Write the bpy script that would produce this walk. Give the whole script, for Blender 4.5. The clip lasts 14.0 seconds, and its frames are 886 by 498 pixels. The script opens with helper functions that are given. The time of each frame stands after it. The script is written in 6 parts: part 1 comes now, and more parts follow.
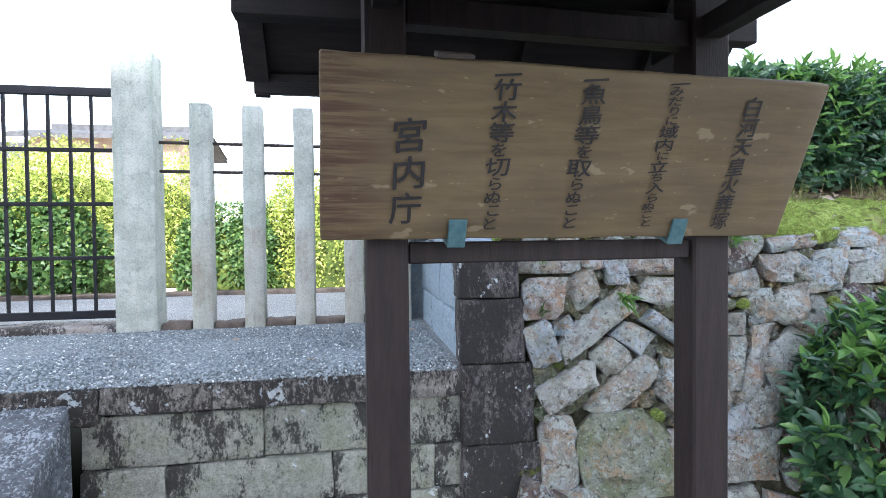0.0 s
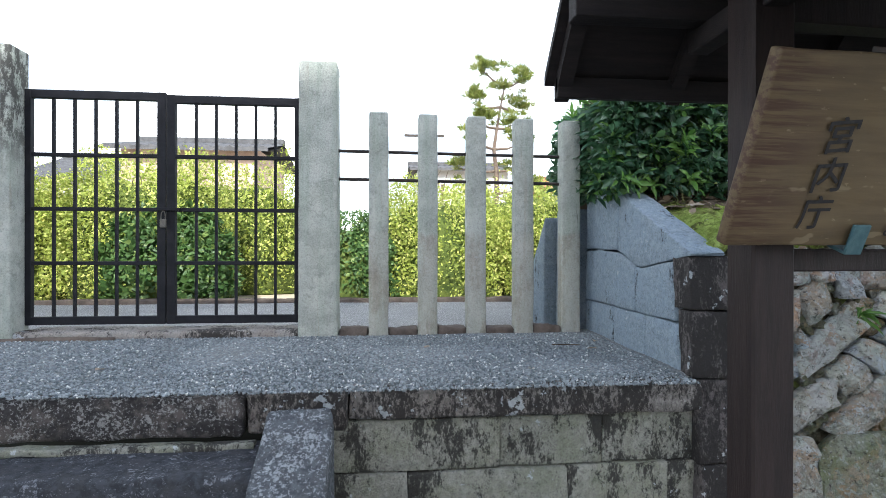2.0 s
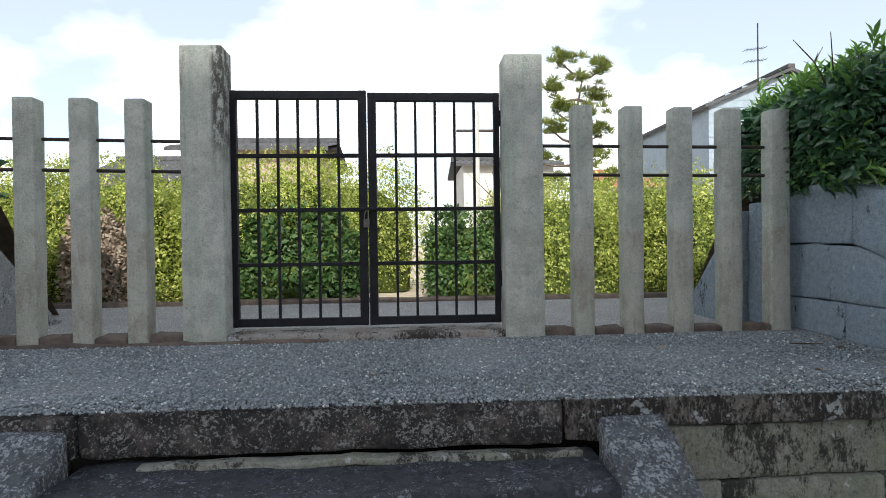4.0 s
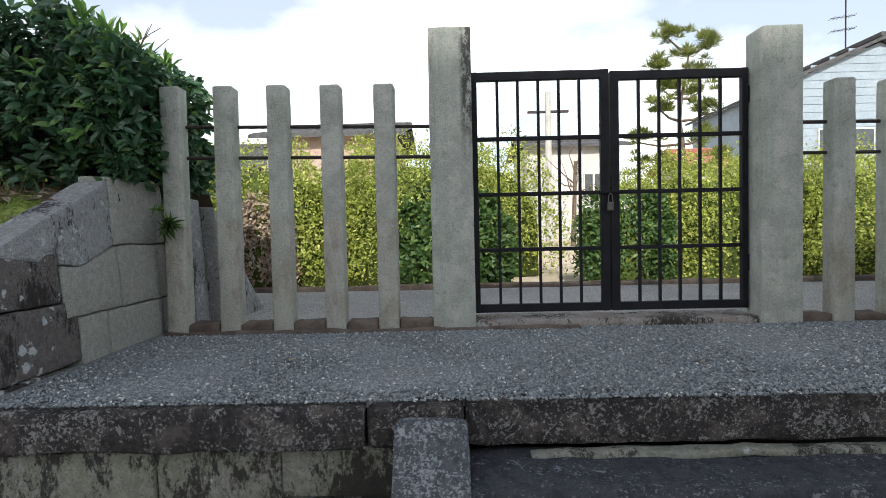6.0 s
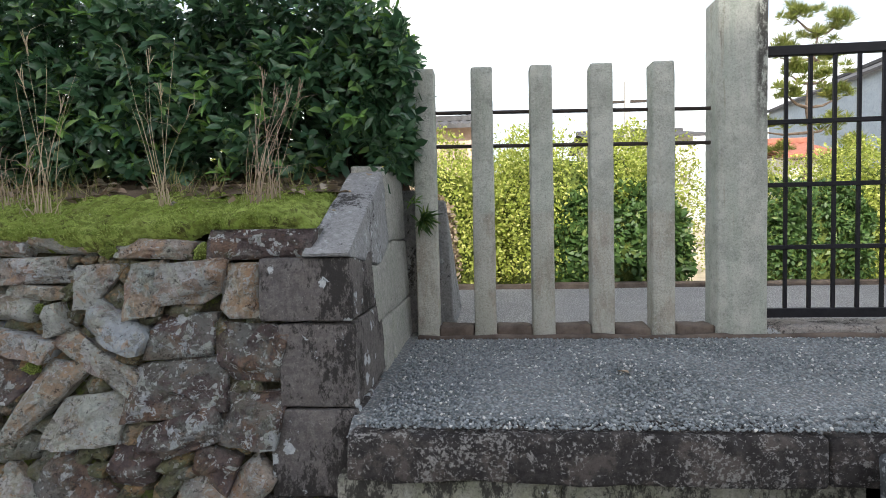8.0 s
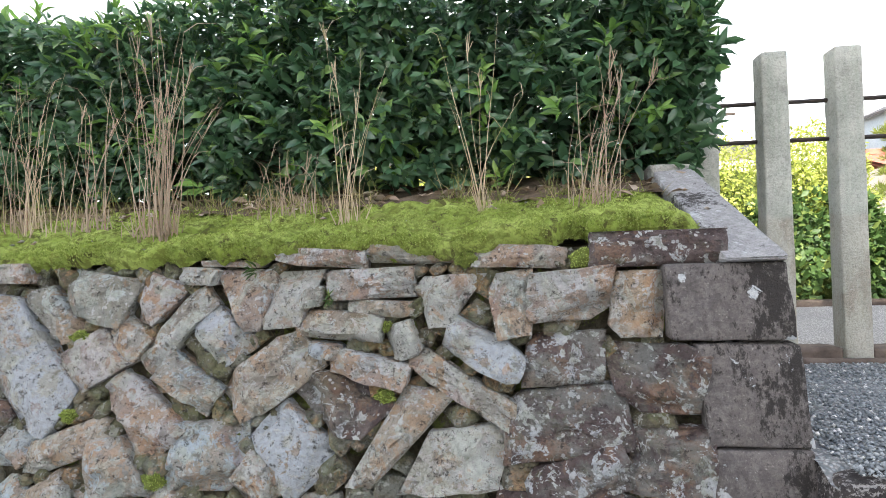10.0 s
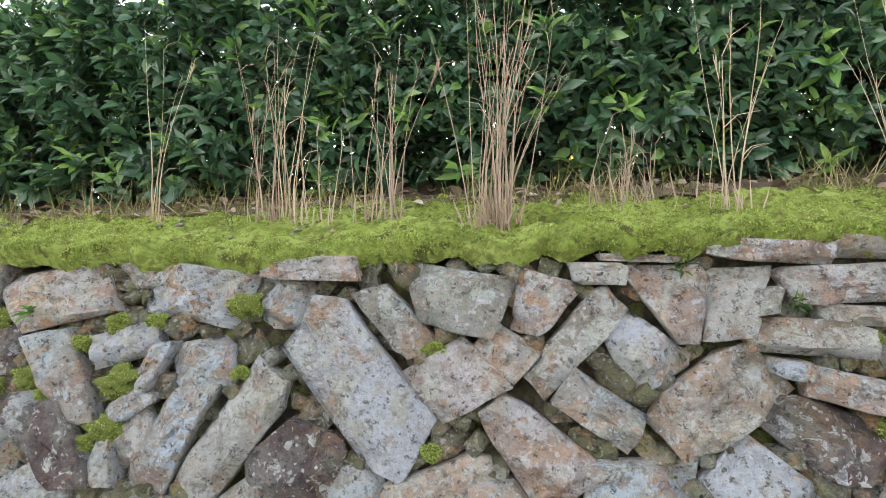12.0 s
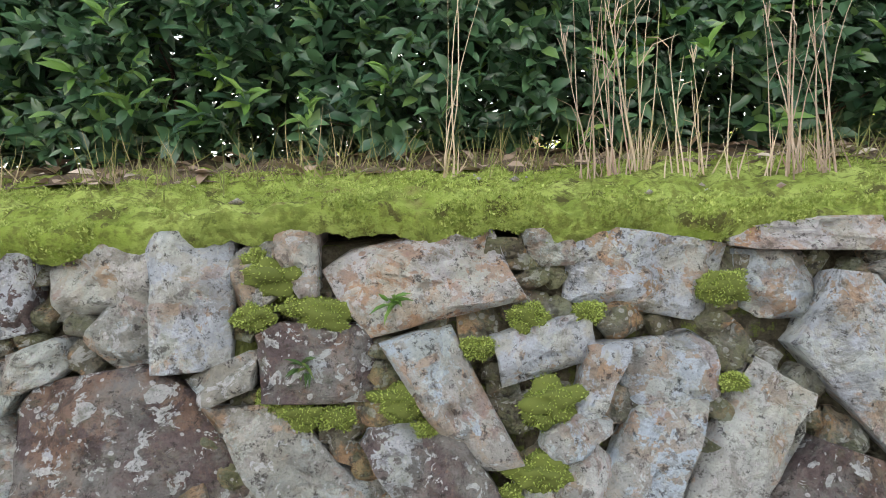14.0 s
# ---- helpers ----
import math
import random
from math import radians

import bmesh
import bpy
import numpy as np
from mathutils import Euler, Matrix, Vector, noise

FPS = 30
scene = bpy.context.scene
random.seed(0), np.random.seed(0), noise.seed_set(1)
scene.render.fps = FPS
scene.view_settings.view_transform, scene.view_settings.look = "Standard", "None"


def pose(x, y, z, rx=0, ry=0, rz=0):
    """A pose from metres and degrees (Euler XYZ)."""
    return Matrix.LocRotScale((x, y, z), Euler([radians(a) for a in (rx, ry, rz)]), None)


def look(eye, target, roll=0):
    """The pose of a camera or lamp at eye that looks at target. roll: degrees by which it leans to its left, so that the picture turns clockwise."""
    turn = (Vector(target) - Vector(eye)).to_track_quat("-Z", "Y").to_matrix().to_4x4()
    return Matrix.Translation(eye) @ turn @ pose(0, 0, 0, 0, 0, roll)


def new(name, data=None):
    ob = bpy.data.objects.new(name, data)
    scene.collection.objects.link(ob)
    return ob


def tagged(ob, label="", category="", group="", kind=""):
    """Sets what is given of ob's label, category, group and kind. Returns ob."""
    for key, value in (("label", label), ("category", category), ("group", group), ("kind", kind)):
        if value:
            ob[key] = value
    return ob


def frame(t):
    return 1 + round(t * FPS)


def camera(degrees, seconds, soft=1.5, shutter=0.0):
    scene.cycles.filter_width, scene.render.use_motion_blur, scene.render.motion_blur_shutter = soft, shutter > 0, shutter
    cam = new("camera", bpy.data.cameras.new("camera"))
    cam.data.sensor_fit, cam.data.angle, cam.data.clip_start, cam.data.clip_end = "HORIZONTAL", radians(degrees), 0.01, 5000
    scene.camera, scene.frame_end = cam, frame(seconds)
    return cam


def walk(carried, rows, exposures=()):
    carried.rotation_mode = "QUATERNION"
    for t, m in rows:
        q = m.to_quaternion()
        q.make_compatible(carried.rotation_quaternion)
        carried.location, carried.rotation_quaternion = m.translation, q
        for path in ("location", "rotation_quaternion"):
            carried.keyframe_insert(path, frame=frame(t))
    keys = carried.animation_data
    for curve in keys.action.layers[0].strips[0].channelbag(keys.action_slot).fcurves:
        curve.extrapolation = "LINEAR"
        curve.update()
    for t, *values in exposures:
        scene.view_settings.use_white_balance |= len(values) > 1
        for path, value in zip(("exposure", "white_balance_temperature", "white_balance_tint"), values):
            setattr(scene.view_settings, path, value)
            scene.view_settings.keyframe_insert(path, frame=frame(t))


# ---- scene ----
cam = camera(78.7, 14.0, soft=0.9)
PATH = [
    (0, (0.021, -0.093, 1.499), (0.363, 1.877, 1.453), -0.6),
    (0.5, (-0.103, -0.022, 1.481), (0.192, 1.956, 1.449), -0.2),
    (1, (-0.277, 0.051, 1.489), (-0.03, 2.036, 1.466), -0.0),
    (1.5, (-0.508, 0.066, 1.472), (-0.298, 2.055, 1.465), 0.0),
    (2, (-0.764, 0.047, 1.485), (-0.572, 2.037, 1.483), 0.1),
    (2.5, (-1.05, 0.107, 1.47), (-0.866, 2.099, 1.459), 0.0),
    (2.7, (-1.163, 0.144, 1.462), (-0.98, 2.135, 1.472), -0.2),
    (4.8, (-2.256, 0.226, 1.523), (-2.226, 2.225, 1.476), -1.1),
    (5, (-2.377, 0.231, 1.522), (-2.366, 2.23, 1.469), -1.2),
    (5.5, (-2.685, 0.224, 1.537), (-2.695, 2.223, 1.479), -1.2),
    (6, (-2.998, 0.29, 1.525), (-3.03, 2.289, 1.45), -1.3),
    (6.5, (-3.29, 0.356, 1.545), (-3.367, 2.353, 1.465), -1.3),
    (7, (-3.608, 0.365, 1.54), (-3.726, 2.36, 1.467), -1.2),
    (7.5, (-3.902, 0.41, 1.515), (-4.043, 2.404, 1.441), -1.3),
    (8, (-4.225, 0.512, 1.554), (-4.395, 2.503, 1.461), -1.3),
    (8.2, (-4.361, 0.537, 1.551), (-4.541, 2.527, 1.453), -1.3),
    (10.3, (-5.521, 0.68, 1.5), (-5.855, 2.652, 1.524), -2.2),
    (10.5, (-5.657, 0.685, 1.49), (-5.97, 2.66, 1.522), -1.9),
    (11, (-5.993, 0.816, 1.521), (-6.303, 2.792, 1.547), -1.9),
    (11.5, (-6.309, 0.854, 1.511), (-6.604, 2.831, 1.534), -1.7),
    (12, (-6.607, 0.855, 1.511), (-6.869, 2.838, 1.544), -1.6),
    (12.5, (-6.907, 0.941, 1.483), (-7.077, 2.934, 1.511), -1.5),
    (13, (-7.241, 1.011, 1.501), (-7.311, 3.01, 1.489), -1.8),
    (13.5, (-7.609, 1.062, 1.519), (-7.616, 3.062, 1.495), -1.9),
    (14, (-7.91, 1.224, 1.507), (-7.858, 3.223, 1.471), -2.1),
]
EXPOSURES = [(0, 1.7, 5750, 10), (1.5, 1.2, 5900, 9), (2.7, 0.7, 6100, 8), (5, 0.0, 6350, 8), (6.5, 0.2, 6400, 9), (7.5, 0.45, 6500, 10), (8.2, 0.65, 6550, 10), (10.3, 1.53, 6680, 12), (12, 1.61, 6770, 12), (14, 1.55, 6830, 12)]
walk(cam, [(t, look(eye, target, roll)) for t, eye, target, roll in PATH], EXPOSURES)
# ---------- world, sun, exposure ----------
SUN_EL, SUN_AZ = 36.0, 180.0          # degrees; azimuth from +y, clockwise: the sun stands behind the walker
world = bpy.data.worlds.new("sky")
scene.world = world
world.use_nodes = True
wn = world.node_tree.nodes
sky = wn.new("ShaderNodeTexSky")
sky.sky_type, sky.sun_disc = "NISHITA", False
sky.sun_elevation, sky.sun_rotation = radians(SUN_EL), radians(SUN_AZ)
sky.air_density, sky.dust_density = 1.0, 1.5
wn["Background"].inputs["Strength"].default_value = 0.15
world.node_tree.links.new(sky.outputs[0], wn["Background"].inputs["Color"])
sun = new("sun", bpy.data.lights.new("sun", "SUN"))
sun.data.energy, sun.data.angle, sun.data.color = 5.0, radians(0.6), (1.0, 0.95, 0.86)
_sd = Vector((math.sin(radians(SUN_AZ)) * math.cos(radians(SUN_EL)), math.cos(radians(SUN_AZ)) * math.cos(radians(SUN_EL)), math.sin(radians(SUN_EL))))
sun.matrix_world = look(_sd * 60, (0, 0, 0))


# ---------- materials ----------
class Shade:
    """A small wrapper round one node material."""

    def __init__(self, name, rough=0.8, spec=0.3):
        self.m = bpy.data.materials.new(name)
        self.m.use_nodes = True
        self.t = self.m.node_tree
        self.b = self.t.nodes["Principled BSDF"]
        self.b.inputs["Roughness"].default_value = rough
        self.b.inputs["Specular IOR Level"].default_value = spec
        self.co = None

    def add(self, kind, **sockets):
        n = self.t.nodes.new(kind)
        for k, v in sockets.items():
            self.put(n, k.replace("_", " "), v)
        return n

    def put(self, n, key, v):
        s = n.inputs[int(key)] if key.isdigit() else n.inputs[key]
        if hasattr(v, "is_linked"):
            self.t.links.new(v, s)
        else:
            s.default_value = v

    def coords(self, stretch=(1, 1, 1), spread=0.0):
        tc = self.t.nodes.new("ShaderNodeTexCoord")
        out = tc.outputs["Object"]
        if spread:
            oi = self.t.nodes.new("ShaderNodeObjectInfo")
            mul = self.math("MULTIPLY", oi.outputs["Random"], spread)
            va = self.t.nodes.new("ShaderNodeVectorMath")
            self.t.links.new(out, va.inputs[0])
            self.t.links.new(mul, va.inputs[1])
            out = va.outputs[0]
        if stretch != (1, 1, 1):
            mp = self.t.nodes.new("ShaderNodeMapping")
            mp.inputs["Scale"].default_value = stretch
            self.t.links.new(out, mp.inputs["Vector"])
            out = mp.outputs[0]
        return out

    def noise(self, scale, detail=4.0, rough=0.55, co=None, distort=0.0):
        n = self.t.nodes.new("ShaderNodeTexNoise")
        n.inputs["Scale"].default_value, n.inputs["Detail"].default_value = scale, detail
        n.inputs["Roughness"].default_value, n.inputs["Distortion"].default_value = rough, distort
        self.t.links.new(co or self.co, n.inputs["Vector"])
        return n.outputs["Fac"]

    def cells(self, scale, co=None, out="Distance"):
        n = self.t.nodes.new("ShaderNodeTexVoronoi")
        n.inputs["Scale"].default_value = scale
        self.t.links.new(co or self.co, n.inputs["Vector"])
        return n.outputs[out]

    def ramp(self, fac, lo, hi, a=0.0, b=1.0):
        n = self.t.nodes.new("ShaderNodeMapRange")
        n.interpolation_type = "SMOOTHSTEP"
        for k, v in zip((0, 1, 2, 3, 4), (fac, lo, hi, a, b)):
            self.put(n, str(k), v)
        return n.outputs[0]

    def math(self, op, a, b=0.0):
        n = self.t.nodes.new("ShaderNodeMath")
        n.operation = op
        self.put(n, "0", a), self.put(n, "1", b)
        return n.outputs[0]

    def mix(self, fac, a, b):
        n = self.t.nodes.new("ShaderNodeMix")
        n.data_type = "RGBA"
        for s, v in ((n.inputs[0], fac), (n.inputs[6], a), (n.inputs[7], b)):
            if hasattr(v, "is_linked"):
                self.t.links.new(v, s)
            else:
                s.default_value = v if isinstance(v, (float, int)) else (*v, 1.0)
        return n.outputs[2]

    def random(self):
        return self.t.nodes.new("ShaderNodeObjectInfo").outputs["Random"]

    def island(self):
        return self.t.nodes.new("ShaderNodeNewGeometry").outputs["Random Per Island"]

    def colour(self, c):
        self.t.links.new(c, self.b.inputs["Base Color"]) if hasattr(c, "is_linked") else setattr(self.b.inputs["Base Color"], "default_value", (*c, 1))
        return self

    def bump(self, height, dist=0.004, strength=0.8):
        n = self.t.nodes.new("ShaderNodeBump")
        n.inputs["Strength"].default_value, n.inputs["Distance"].default_value = strength, dist
        self.t.links.new(height, n.inputs["Height"])
        self.t.links.new(n.outputs[0], self.b.inputs["Normal"])
        return self

    def translucent(self, amount, c):
        tr = self.t.nodes.new("ShaderNodeBsdfTranslucent")
        self.t.links.new(c, tr.inputs["Color"])
        mx = self.t.nodes.new("ShaderNodeMixShader")
        mx.inputs[0].default_value = amount
        self.t.links.new(self.b.outputs[0], mx.inputs[1])
        self.t.links.new(tr.outputs[0], mx.inputs[2])
        self.t.links.new(mx.outputs[0], self.t.nodes["Material Output"].inputs["Surface"])
        return self


def rock(name, a, b, stain, lichen, lichen_at, moss=0.0, rust=0.55):
    """Weathered rubble: two base tones, rust, grey-blue lichen in crisp plates, dark algae and grain."""
    s = Shade(name, 0.92, 0.15)
    s.co = s.coords(spread=37.0)
    rnd = s.random()
    mid, small, fine = s.noise(20, 6, 0.7, distort=0.3), s.noise(60, 5, 0.7), s.noise(120, 4, 0.8)
    c = s.mix(s.ramp(s.noise(7, 6, 0.7), 0.40, 0.60), a, b)
    c = s.mix(s.ramp(s.noise(9, 6, 0.72, distort=0.9), 0.47, 0.56, 0, rust), c, stain)
    c = s.mix(s.ramp(s.noise(13, 6, 0.75, distort=0.5), 0.54, 0.63, 0, 0.45), c, (0.24, 0.16, 0.13))
    c = s.mix(s.ramp(s.noise(6.3, 6, 0.7, distort=0.4), 0.52, 0.57, 0, rust), c, (0.56, 0.33, 0.17))
    c = s.mix(s.ramp(s.noise(5, 6, 0.75), 0.54, 0.64, 0, 0.45), c, (0.22, 0.215, 0.15))
    c = s.mix(s.ramp(small, 0.48, 0.66, 0, 0.5), c, tuple(v * 0.42 for v in a))
    cut = s.math("ADD", lichen_at, s.math("MULTIPLY", s.math("SUBTRACT", rnd, 0.5), 0.13))
    lic = s.math("ADD", s.math("MULTIPLY", mid, 0.5), s.math("MULTIPLY", s.noise(8, 5, 0.65), 0.5))
    plate = s.mix(s.ramp(small, 0.42, 0.62), lichen, tuple(v * 0.80 for v in lichen))
    plate = s.mix(s.ramp(s.noise(11, 5, 0.7), 0.50, 0.58, 0, 0.6), plate, (0.47, 0.50, 0.40))
    c = s.mix(s.ramp(lic, cut, s.math("ADD", cut, 0.018), 0, 0.92), c, plate)
    c = s.mix(s.ramp(s.noise(30, 5, 0.65, distort=0.6), 0.575, 0.60, 0, 0.85), c, tuple(min(0.62, v * 1.05) for v in lichen))
    c = s.mix(s.ramp(s.noise(15, 6, 0.75), 0.56, 0.66, 0, 0.65), c, (0.13, 0.135, 0.085))
    c = s.mix(s.ramp(s.noise(4.2, 6, 0.72, distort=0.3), 0.47, 0.60, 0, 0.42), c, (0.32, 0.36, 0.335))
    if moss:
        c = s.mix(s.ramp(s.noise(9, 6, 0.75), 0.42, 0.60, 0, moss), c, (0.19, 0.23, 0.10))
    # no two stones are quite of one hue
    if not moss and a[0] > 0.2:
        c = s.mix(0.14, c, s.mix(s.ramp(rnd, 0.2, 0.8), (0.52, 0.33, 0.22), (0.36, 0.48, 0.53)))
        c = s.mix(s.ramp(s.noise(8.5, 6, 0.7, distort=0.6), 0.55, 0.61, 0, 0.5), c, s.mix(s.ramp(s.noise(3.3, 3), 0.45, 0.55), (0.50, 0.30, 0.16), (0.34, 0.22, 0.19)))
        c = s.mix(s.ramp(s.noise(7.5, 6, 0.72, distort=0.5), 0.55, 0.59, 0, 0.5), c, s.mix(s.ramp(small, 0.42, 0.62), (0.62, 0.67, 0.60), (0.44, 0.50, 0.45)))
    spot = s.math("ADD", s.cells(42), s.math("MULTIPLY", s.noise(17, 4, 0.6), 0.9))
    c = s.mix(s.ramp(spot, 0.57, 0.62, 0.75, 0.0), c, tuple(min(0.6, v * 1.04) for v in lichen))
    c = s.mix(s.ramp(s.noise(10, 7, 0.8, distort=0.5), 0.54, 0.61, 0, 0.5), c, tuple(v * 0.55 for v in a))
    c = s.mix(s.ramp(s.noise(24, 6, 0.78, distort=0.4), 0.57, 0.63, 0, 0.6), c, (0.12, 0.11, 0.095))
    c = s.mix(s.ramp(s.noise(46, 6, 0.8), 0.555, 0.63, 0, 0.8), c, (0.05, 0.045, 0.042))
    c = s.mix(s.ramp(fine, 0.30, 0.52, 0.35, 0.0), c, (0.07, 0.065, 0.06))
    c = s.mix(s.ramp(fine, 0.58, 0.75, 0.0, 0.35), c, (0.62, 0.61, 0.57))
    h = s.math("ADD", s.math("MULTIPLY", mid, 1.6), s.math("ADD", s.math("MULTIPLY", small, 0.9), s.math("MULTIPLY", fine, 0.35)))
    return s.colour(c).bump(h, 0.026, 1.0).m


ROCK = {
    "g": rock("rock_grey_green", (0.33, 0.315, 0.27), (0.48, 0.46, 0.405), (0.31, 0.28, 0.20), (0.59, 0.66, 0.66), 0.50),
    "w": rock("rock_lichen_blue", (0.37, 0.35, 0.31), (0.50, 0.475, 0.435), (0.44, 0.33, 0.22), (0.54, 0.65, 0.74), 0.475),
    "p": rock("rock_pink_brown", (0.40, 0.31, 0.265), (0.51, 0.435, 0.38), (0.43, 0.29, 0.20), (0.60, 0.64, 0.67), 0.512),
    "t": rock("rock_tan", (0.44, 0.385, 0.31), (0.53, 0.49, 0.42), (0.50, 0.36, 0.22), (0.64, 0.68, 0.67), 0.505),
    "d": rock("rock_dark_purple", (0.105, 0.082, 0.082), (0.18, 0.142, 0.138), (0.18, 0.12, 0.10), (0.56, 0.60, 0.64), 0.572, rust=0.2),
    "m": rock("rock_mossy_green", (0.32, 0.33, 0.25), (0.41, 0.41, 0.32), (0.28, 0.28, 0.18), (0.48, 0.50, 0.45), 0.58, 0.6),
    "e": rock("rock_earthy", (0.12, 0.11, 0.08), (0.22, 0.21, 0.16), (0.20, 0.17, 0.11), (0.40, 0.41, 0.38), 0.60, 0.45),
}


def earth_joint():
    s = Shade("earth_joint", 0.95, 0.1)
    s.co = s.coords()
    c = s.mix(s.ramp(s.noise(30, 6, 0.7), 0.35, 0.65), (0.07, 0.062, 0.042), (0.17, 0.155, 0.105))
    c = s.mix(s.ramp(s.noise(9, 6, 0.75), 0.53, 0.59, 0, 0.8), c, (0.17, 0.21, 0.05))
    c = s.mix(s.ramp(s.noise(17, 6, 0.75), 0.52, 0.58, 0, 0.6), c, (0.10, 0.085, 0.055))
    c = s.mix(s.ramp(s.noise(75, 5, 0.8), 0.52, 0.68, 0, 0.7), c, (0.03, 0.028, 0.02))
    return s.colour(c).bump(s.math("ADD", s.noise(40, 6, 0.7), s.noise(130, 4, 0.8)), 0.035, 1.0).m


def ashlar(name, a, b, algae_at, spots, tint=(0.30, 0.31, 0.22), tint_amount=0.4, big=0.45, rosette=0.0):
    """Dressed stone with black algae that has run down it and pale lichen spots."""
    s = Shade(name, 0.9, 0.2)
    s.co = s.coords(spread=23.0)
    run = s.coords(stretch=(1, 1, 0.5), spread=31.0)
    fine, mid = s.noise(115, 4, 0.8), s.noise(38, 6, 0.7)
    c = s.mix(s.ramp(mid, 0.38, 0.62), a, b)
    c = s.mix(s.ramp(s.noise(5, 6, 0.7), 0.42, 0.66, 0, tint_amount), c, tint)
    c = s.mix(s.ramp(s.noise(70, 5, 0.75), 0.55, 0.70, 0, 0.5), c, tuple(v * 0.4 for v in a))
    c = s.mix(s.ramp(fine, 0.30, 0.52, 0.55, 0.0), c, (0.06, 0.06, 0.06))
    c = s.mix(s.ramp(fine, 0.58, 0.75, 0.0, 0.45), c, (0.60, 0.59, 0.56))
    patch = s.math("ADD", s.math("MULTIPLY", s.noise(6, 4, 0.6, run), big), s.math("MULTIPLY", s.noise(60, 7, 0.85, run), 1 - big))
    c = s.mix(s.ramp(patch, algae_at, algae_at + 0.05, 0, 0.9), c, (0.026, 0.024, 0.023))
    lic = s.math("ADD", s.math("MULTIPLY", s.noise(26, 5, 0.65), 0.55), s.math("MULTIPLY", s.noise(6, 4), 0.45))
    c = s.mix(s.ramp(lic, spots, spots + 0.02, 0, 0.8), c, s.mix(s.ramp(mid, 0.4, 0.6), (0.38, 0.41, 0.43), (0.52, 0.55, 0.57)))
    if rosette:
        # round pale lichen rosettes in loose groups
        ring = s.math("ADD", s.cells(13), s.math("ADD", s.math("MULTIPLY", s.noise(26, 6, 0.75, distort=0.8), 0.80), s.math("MULTIPLY", s.noise(4.5, 3, 0.5), 0.9)))
        c = s.mix(s.ramp(ring, rosette + 0.09, rosette + 0.13, 0.85, 0.0), c, s.mix(s.ramp(s.noise(50, 4, 0.7), 0.4, 0.6), (0.40, 0.44, 0.47), (0.55, 0.58, 0.60)))
    h = s.math("ADD", s.math("MULTIPLY", mid, 1.3), s.math("MULTIPLY", fine, 0.6))
    return s.colour(c).bump(h, 0.010, 1.0).m


def speckled(name, dark, pale, cover, wide=0.10, brown=(0.10, 0.085, 0.075)):
    """Granite gone black with algae, thickly sprinkled with small pale lichen spots."""
    s = Shade(name, 0.9, 0.2)
    s.co = s.coords(spread=23.0)
    grain, spot, blot = s.noise(130, 4, 0.8), s.noise(85, 5, 0.75), s.noise(7, 6, 0.75)
    c = s.mix(s.ramp(s.noise(30, 6, 0.7), 0.4, 0.6), dark, tuple(v * 1.7 for v in dark))
    c = s.mix(s.ramp(s.noise(11, 6, 0.7), 0.48, 0.62, 0, 0.7), c, brown)
    cut = s.math("SUBTRACT", cover, s.math("MULTIPLY", s.math("SUBTRACT", blot, 0.5), wide * 6))
    c = s.mix(s.ramp(spot, cut, s.math("ADD", cut, 0.07), 0, 0.85), c, pale)
    c = s.mix(s.ramp(s.noise(16, 6, 0.75, distort=0.4), 0.60, 0.63, 0, 0.75), c, tuple(min(0.6, v * 1.15) for v in pale))
    c = s.mix(s.ramp(grain, 0.32, 0.5, 0.4, 0.0), c, (0.03, 0.03, 0.03))
    return s.colour(c).bump(s.math("ADD", grain, s.math("MULTIPLY", s.noise(36, 6, 0.7), 1.3)), 0.010, 1.0).m


M_LIP = speckled("lip_granite", (0.036, 0.033, 0.033), (0.34, 0.335, 0.325), 0.545, 0.10, (0.15, 0.13, 0.118))
M_LIPPALE = ashlar("lip_granite_blotched", (0.17, 0.155, 0.145), (0.29, 0.27, 0.25), 0.462, 0.585, (0.15, 0.125, 0.11), 0.7, 0.35)
M_COURSE = ashlar("course_granite", (0.24, 0.24, 0.205), (0.34, 0.335, 0.29), 0.492, 0.61, (0.21, 0.225, 0.15), 0.6, 0.55)
M_RAMP = speckled("ramp_granite", (0.075, 0.082, 0.090), (0.38, 0.40, 0.42), 0.525, 0.10, (0.12, 0.125, 0.13))
M_STEP = speckled("step_granite", (0.045, 0.048, 0.055), (0.25, 0.265, 0.29), 0.585, 0.09, (0.075, 0.075, 0.08))
M_QUOIN = ashlar("quoin_dark", (0.105, 0.097, 0.095), (0.165, 0.152, 0.148), 0.50, 0.60, (0.16, 0.145, 0.135), 0.5, 0.5, 0.90)
M_WING = ashlar("wing_granite", (0.31, 0.31, 0.285), (0.40, 0.395, 0.365), 0.62, 0.64, (0.30, 0.33, 0.27), 0.5)
M_CAP = ashlar("cap_granite", (0.27, 0.275, 0.28), (0.37, 0.375, 0.38), 0.545, 0.57, (0.26, 0.27, 0.28), 0.4)
# wing granite with the blue of the sky light put into its colour
M_WINGSKYLIT = ashlar("wing_granite_skylit", (0.22, 0.27, 0.315), (0.31, 0.365, 0.41), 0.575, 0.63, (0.27, 0.34, 0.41), 0.6, 0.6)
M_QUOINFRONT = ashlar("quoin_black", (0.085, 0.075, 0.073), (0.14, 0.124, 0.12), 0.455, 0.60, (0.12, 0.105, 0.10), 0.4)


